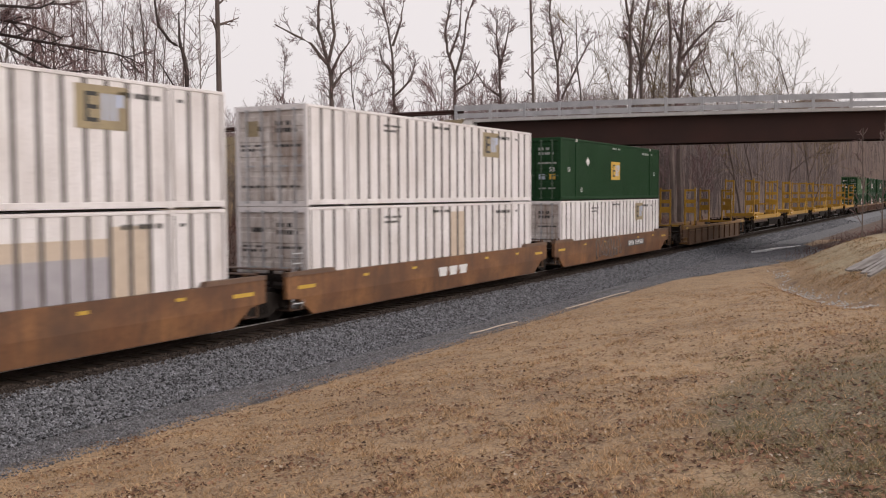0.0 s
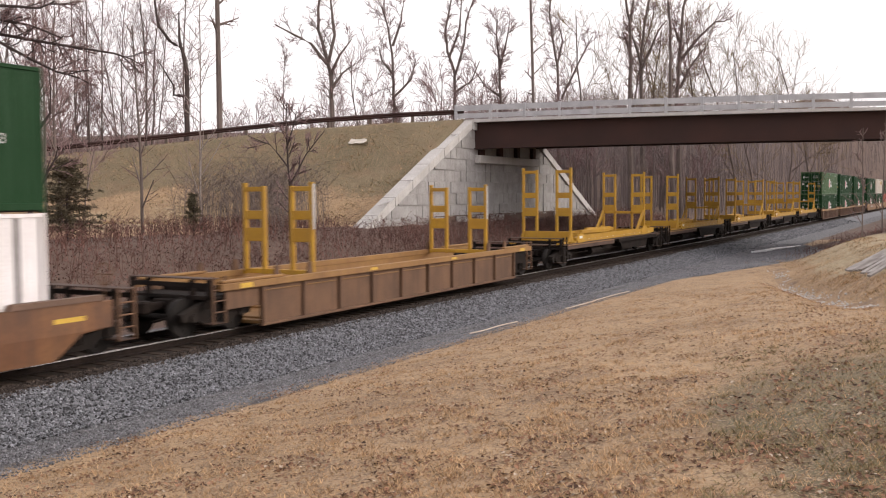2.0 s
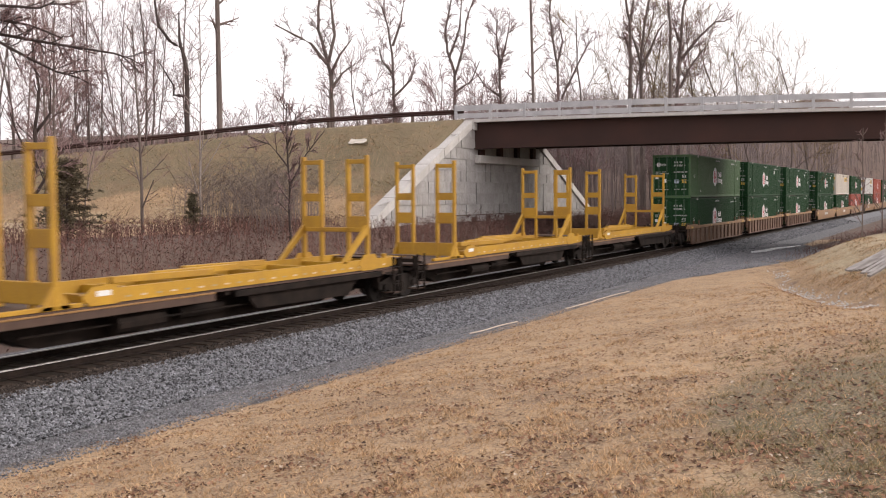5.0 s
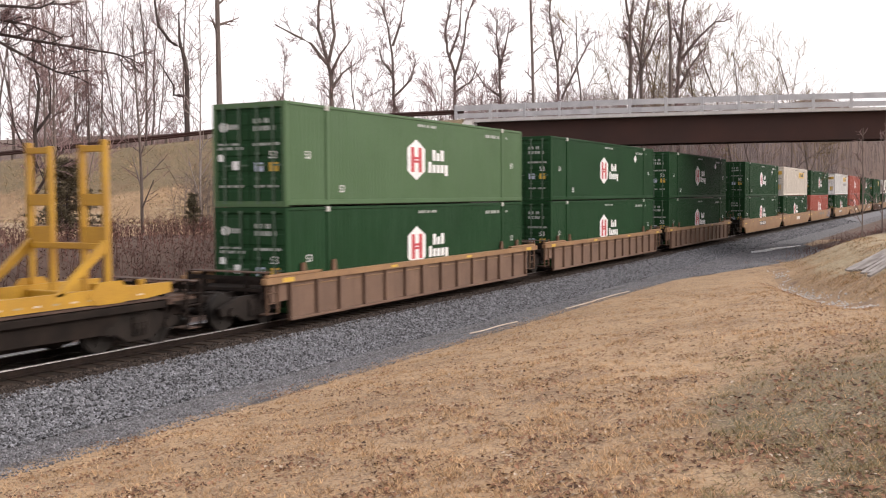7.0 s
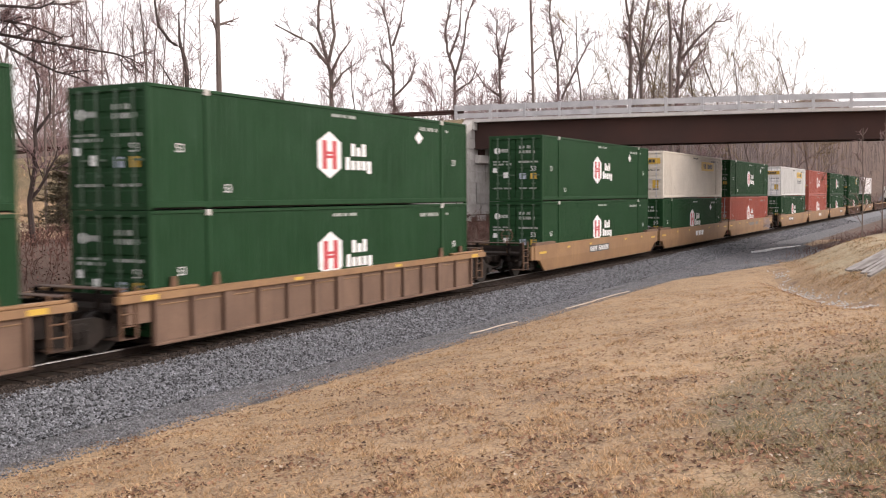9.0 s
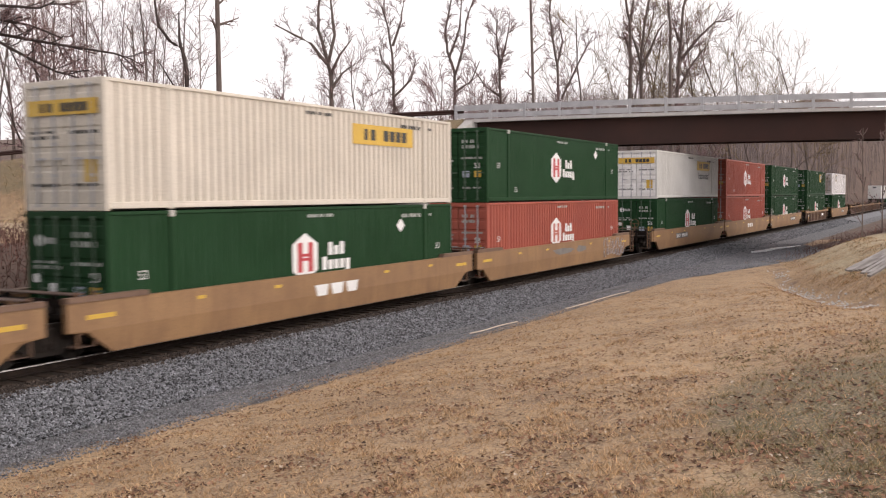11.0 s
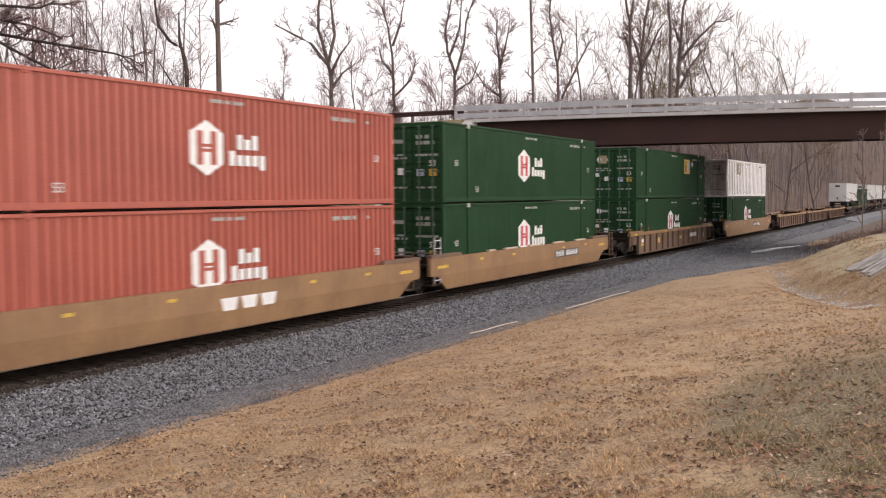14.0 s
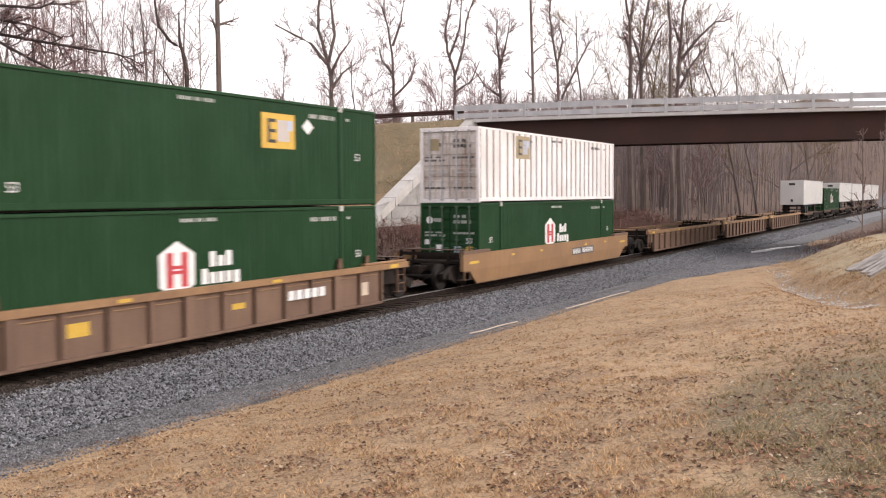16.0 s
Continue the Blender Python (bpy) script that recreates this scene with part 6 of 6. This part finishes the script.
def make_lawn():
    rng = np.random.default_rng(5)
    # spots over the lawn, denser near the camera
    n = 330000
    d = 5.5 + 45 * rng.random(n) ** 1.7
    a = np.radians(PAN + 30 - 58 * rng.random(n))
    x, y = EYE[0] - d * np.sin(a), d * np.cos(a)
    clump = np.array([noise.noise(Vector((p * 1.7, q * 1.7, 3))) for p, q in zip(x, y)])
    keep = (x > gravel_edge(y) - 0.5 + 1.6 * np.abs(clump)) & (rng.random(n) < 0.55 + 0.9 * clump)
    x, y = x[keep], y[keep]
    green = (x + 0.22 * y - 18.0 + 3 * (rng.random(len(x)) - 0.5) > 0) & (y < 15) & (rng.random(len(x)) < 0.5)
    blades("dry_grass", x[~green], y[~green], 0.06, GRASS, "short dry tan lawn grass", 6, 0.006, 0.99)
    blades("green_grass", x[green], y[green], 0.055, GRASS_GREEN, "patch of greener short grass", 7, 0.006, 0.97)
    # thicker tufts that stand a little above the mat
    m = 15000
    d = 5.5 + 34 * rng.random(m) ** 1.4
    a = np.radians(PAN + 28 - 56 * rng.random(m))
    x, y = EYE[0] - d * np.sin(a), d * np.cos(a)
    c = np.array([noise.noise(Vector((p * 1.1, q * 1.1, 11))) for p, q in zip(x, y)])
    keep = (x > gravel_edge(y) + 0.1 + 0.8 * np.abs(c)) & (rng.random(m) < 0.5 + 1.3 * c)
    x, y = np.repeat(x[keep], 13), np.repeat(y[keep], 13)
    x, y = x + 0.05 * rng.standard_normal(len(x)), y + 0.05 * rng.standard_normal(len(x))
    green = (x + 0.22 * y - 17.8 > 0) & (y < 17) & (rng.random(len(x)) < 0.75)
    blades("grass_tufts", x[~green], y[~green], 0.075, GRASS, "tufts of dry tan grass in the lawn", 16, 0.006, 0.8)
    blades("green_tufts", x[green], y[green], 0.07, GRASS_GREEN, "tufts of dull green grass in the lawn", 17, 0.006, 0.8)
    for name, m, mat_, size, seed, label in (("fallen_leaves", 70000, LEAF, 0.026, 8, "brown dead leaves lying on the lawn"), ("pale_leaves", 4200, LEAF_PALE, 0.024, 9, "pale curled dead leaves on the lawn")):
        r2 = np.random.default_rng(seed)
        d = 5.5 + 40 * r2.random(m) ** 1.6
        a = np.radians(PAN + 27 - 55 * r2.random(m))
        x, y = EYE[0] - d * np.sin(a), d * np.cos(a)
        c = np.array([noise.noise(Vector((p * 0.9, q * 0.9, 7))) + 0.6 * noise.noise(Vector((p * 3.1, q * 3.1, 5))) for p, q in zip(x, y)])
        k = (x > gravel_edge(y) - 0.3) & (r2.random(m) < (0.38 + 1.3 * c) * (1 - 0.7 * smooth_step(14, 34, d))) & ((y < 20) | (x < ditch_line(y) - 0.8))
        x, y = x[k], y[k]
        scatter(name, x, y, land(x, y) + lumps(x, y), size, mat_, label, "leaves", seed, 0.5, 0.7)


def make_bank_cover():
    """Dry grass and drifted leaves on the bank beyond the ditch."""
    rng = np.random.default_rng(31)
    n = 60000
    y = 17 + 42 * rng.random(n) ** 1.2
    off = -1.5 + 6.5 * rng.random(n)
    x = ditch_line(y) + off
    c = np.array([noise.noise(Vector((a * 0.8, b * 0.8, 4))) for a, b in zip(x, y)])
    keep = (off > 0.4) & (rng.random(n) < 0.5 + 1.2 * c)
    gx, gy = x[keep], y[keep]
    dry = rng.random(len(gx)) < 0.7
    blades("bank_grass", gx[dry], gy[dry], 0.11, GRASS, "dry straw grass on the bank", 33, 0.01, 0.93)
    blades("green_bank_grass", gx[~dry], gy[~dry], 0.1, GRASS_GREEN, "dull green grass on the bank", 34, 0.01, 0.93)
    low = (off < 1.6) & (rng.random(n) < 0.05 + 0.3 * c)
    lx, ly = x[low], y[low]
    scatter("bank_leaves", lx, ly, land(lx, ly) + lumps(lx, ly), 0.024, LEAF, "brown leaves drifted along the ditch", "leaves", 35, 0.5, 0.7)


def make_slope_grass():
    """Tufts on the road embankment."""
    rng = np.random.default_rng(23)
    n = 60000
    k, o = -1.0 - 52 * rng.random(n), -11.5 * rng.random(n) ** 0.8
    x = ROAD0[0] + k * ROAD_DIR[0] + o * ROAD_OUT[0]
    y = ROAD0[1] + k * ROAD_DIR[1] + o * ROAD_OUT[1]
    c = np.array([noise.noise(Vector((a * 0.5, b * 0.5, 2))) for a, b in zip(x, y)])
    keep = (x < -12.9) & (rng.random(n) < 0.5 + 1.1 * c)
    x, y = x[keep], y[keep]
    dry = rng.random(len(x)) < 0.45
    blades("slope_grass", x[~dry], y[~dry], 0.13, GRASS_GREEN, "faded green grass on the road embankment", 24, 0.022, 0.9)
    blades("dry_slope_grass", x[dry], y[dry], 0.15, GRASS, "dry tan grass on the road embankment", 25, 0.02, 0.9)


def make_undergrowth():
    def bank(rng):
        y = rng.uniform(4, 95)
        x = -4.6 - 12.5 * rng.random()
        if y > 44 and x < -11:
            x = -4.6 - 6 * rng.random()
        return x, y, 1.0

    def thicket(rng):
        y = rng.uniform(36, 47)
        return -10.5 - 6.5 * rng.random() - (y - 36) * 0.4, y, 1.0

    def slope(rng):
        return rng.uniform(7, 15) + rng.random() * 2, rng.uniform(60, 100), 0.6

    stems("brush", 8500, bank, 0.95, 0.012, BRUSH, "tangled reddish-brown brush and briars beside the track", 41, 4, 0.8)
    stems("thicket", 420, thicket, 3.6, 0.014, BARK, "grey thicket of thin bare stems below the embankment", 42, 6, 0.35)
    stems("bank_brush", 700, slope, 0.9, 0.012, BRUSH, "dry brown brush on the bank by the track", 43, 3, 0.8)
    rng = np.random.default_rng(12)
    n = 46000
    y = 4 + 88 * rng.random(n)
    x = -4.3 - 10.5 * rng.random(n)
    k = (y < 44) | (x > -11)
    x, y = x[k], y[k]
    scatter("dead_leaves", x, y, land(x, y) + 0.8 * rng.random(len(x)) ** 1.5, 0.042, BRUSH, "dead brown leaves caught in the brush", "leaves", 13, 0.9, 0.6)


def make_evergreen(name, label, x, y, height, width, seed, count):
    """A ragged little conifer: a stem, whorls of boughs and sprays of needles."""
    rng = random.Random(seed)
    t = thing(name, label, "evergreen", at=(x, y, at_least(x, y)))
    b, nd = Build(), Build()
    b.tube([(0, 0, -0.2), (0.05, 0, height * 0.5), (0, 0.05, height)], [0.06, 0.04, 0.01], 6)
    for i in range(count):
        f = 0.12 + 0.88 * i / count
        a = i * 2.4 + rng.uniform(-0.5, 0.5)
        ln = width * (1.08 - f) ** 0.5 * rng.uniform(0.35, 1.1)
        z = height * f
        e = (ln * math.cos(a), ln * math.sin(a), z + ln * rng.uniform(-0.2, 0.3))
        b.tube([(0, 0, z), e], [0.016, 0.005], 3)
        for j in range(16):
            g = rng.uniform(0.25, 1.05)
            p = Vector((e[0] * g, e[1] * g, z + (e[2] - z) * g))
            for k in range(3):
                v = Vector((rng.uniform(-1, 1), rng.uniform(-1, 1), rng.uniform(-0.5, 0.8))).normalized() * rng.uniform(0.1, 0.24)
                s = v.orthogonal().normalized() * 0.022
                nd.add([tuple(p - s), tuple(p + s), tuple(p + v)], [(0, 1, 2)])
    part("trunk", b, BARK_DARK, t)
    part("foliage", nd, CEDAR, t, "dull green needles")
    return t


make_lawn()
make_bank_cover()
make_slope_grass()
make_undergrowth()
make_evergreen("cedar_tree", "ragged dull green cedar among the brush", -14.3, 27.6, 3.3, 1.75, 51, 190)
make_evergreen("evergreen_shrub", "small dark rounded evergreen shrub", -13.9, 34.5, 1.9, 0.55, 52, 40)
stones("loose_ballast", 60000, (1.85, 4.1), (6, 62), bed_height, 0.031, STONE, "loose angular grey ballast stones", 3)
stones("far_ballast", 9000, (1.85, 4.0), (61, 150), bed_height, 0.05, STONE, "loose angular grey ballast stones", 6)
stones("fouled_ballast", 9000, (1.3, 2.1), (6, 80), bed_height, 0.034, STONE_FOUL, "dark fouled stones at the sleeper ends", 14)
stones("far_gravel", 14000, (3.9, 8.6), (48, 82), lambda x, y: np.where(x < gravel_edge(y), land(x, y) + 0.006, -0.9), 0.03, GRAVEL, "grey gravel of the track-side road", 15)
stones("gravel", 24000, (3.9, 5.6), (6, 55), lambda x, y: land(x, y) + 0.004, 0.017, GRAVEL, "fine grey gravel beside the track", 5)


def make_board_stack():
    """Weathered boards lying side by side up the bank."""
    rng = random.Random(7)
    me = Build().box(-0.05, 3.6, -0.07, 0.07, 0, 0.07, 0.008).mesh("board", BOARD)
    for i in range(8):
        f = i / 7
        x, y = 14.0 + 1.5 * f + rng.uniform(-0.12, 0.12), 39.4 - 8.2 * f + rng.uniform(-0.2, 0.2)
        a = radians(56 + rng.uniform(-8, 8))
        ex, ey = x + 3.6 * math.cos(a), y + 3.6 * math.sin(a)
        z0, z1 = at_least(x, y), at_least(ex, ey)
        zm = max(0.0, at_least((x + ex) / 2, (y + ey) / 2) - (z0 + z1) / 2)
        o = tagged(new("board", me), "weathered grey board lying on the grassy bank", "board", "boards on the bank")
        o.matrix_world = pose(x, y, z0 + zm + 0.06, 0, 0, math.degrees(a)) @ pose(0, 0, 0, 0, -math.degrees(math.atan2(z1 - z0, 3.6)) - 2, 0)


def make_wet_strip():
    """A gravel puddle with painted sky reflection, and a pale pipe along the lawn's edge."""
    n = 22
    rng = random.Random(3)
    left, right = [], []
    for i in range(n):
        f = i / (n - 1)
        y = 69.0 + 9.5 * f
        x = 4.8 + 1.8 * f + 0.1 * math.sin(9 * f)
        w = 0.24 * math.sin(math.pi * f) ** 0.5 * rng.uniform(0.6, 1.2) + 0.02
        z = at_least(x, y) + 0.03
        left.append((x - w, y, z))
        right.append((x + w, y, z))
    # the puddle's sky reflection is put into its pale colour
    ob = part("ice_strip", Build().prism([(p[0], p[1]) for p in left] + [(p[0], p[1]) for p in right[::-1]], "z", -0.65, max(p[2] for p in left)), PUDDLE_SKY)
    tagged(ob, "long thin puddle on the gravel, sky reflection painted pale", "ice", kind="structure")
    for y0, y1, x0, x1 in ((25.5, 28.6, 5.05, 5.2), (32.6, 39.6, 5.3, 5.42)):
        pts = [(x0 + (x1 - x0) * f + 0.04 * math.sin(7 * f), y0 + (y1 - y0) * f, at_least(5.3, y0 + (y1 - y0) * f) + 0.045) for f in np.linspace(0, 1, 9)]
        tagged(part("pipe", Build().tube(pts, 0.017, 8), PATCH_T), "thin pale pipe lying along the edge of the lawn", "pipe", "pipes by the lawn")


make_wet_strip()


def make_ditch_rocks():
    rng = np.random.default_rng(17)

    def low(x, y):
        return land(x, y) + 0.03

    n = 420
    y = 24 + 26 * rng.random(n)
    ob = stones("rocks", n, (0, 1), (0, 1), lambda x, y: 0 * x, 0.042, COPING, "pale broken rocks lining the ditch", 18)
    me = ob.data
    co = np.empty(len(me.vertices) * 3, np.float32)
    me.vertices.foreach_get("co", co)
    co = co.reshape(n, 6, 3)
    cen = co.mean(1, keepdims=True)
    x = ditch_line(y) + 0.24 * rng.standard_normal(n)
    tgt = np.stack([x, y, low(x, y)], -1)[:, None]
    me.vertices.foreach_set("co", (co - cen + tgt).astype(np.float32).ravel())
    me.update()


def make_scrap():
    """A crumpled pale sheet lying on the embankment."""
    x, y = -18.6, 54.4
    b = Build()
    rng = random.Random(5)
    v = [(0.32 * i + rng.uniform(-0.05, 0.05), 0.25 * j + rng.uniform(-0.05, 0.05), rng.uniform(0, 0.1) + 0.16 * j) for i in range(5) for j in range(3)]
    b.add(v, [(3 * i + j, 3 * i + j + 1, 3 * i + j + 4, 3 * i + j + 3) for i in range(4) for j in range(2)])
    ob = part("litter_sheet", b, CREAM, None, "", (x, y, at_least(x, y) + 0.05))
    tagged(ob, "crumpled pale sheet of litter on the embankment", "litter")


make_board_stack()
make_scrap()
make_ditch_rocks()


# ---------- what moves ----------
def motions():
    # the whole train rolls towards the camera and past it
    for ob, x, u, z in MOVING:
        walk(ob, [(t, pose(x, u - gone(t), z)) for t in range(0, 17, 2)])
    # every axle turns with its truck; axles at the same place on their trucks roll alike
    rolled = {}
    for w, a in WHEELSETS:
        if a not in rolled:
            walk(w, [(i / FPS, pose(0, a, 0.483, math.degrees(gone(i / FPS) / 0.483) % 360, 0, 0)) for i in range(0, 16 * FPS + 1)])
            rolled[a] = (w.animation_data.action, w.animation_data.action_slot)
        else:
            w.rotation_mode = "QUATERNION"
            data = w.animation_data_create()
            data.action, data.action_slot = rolled[a]


motions()
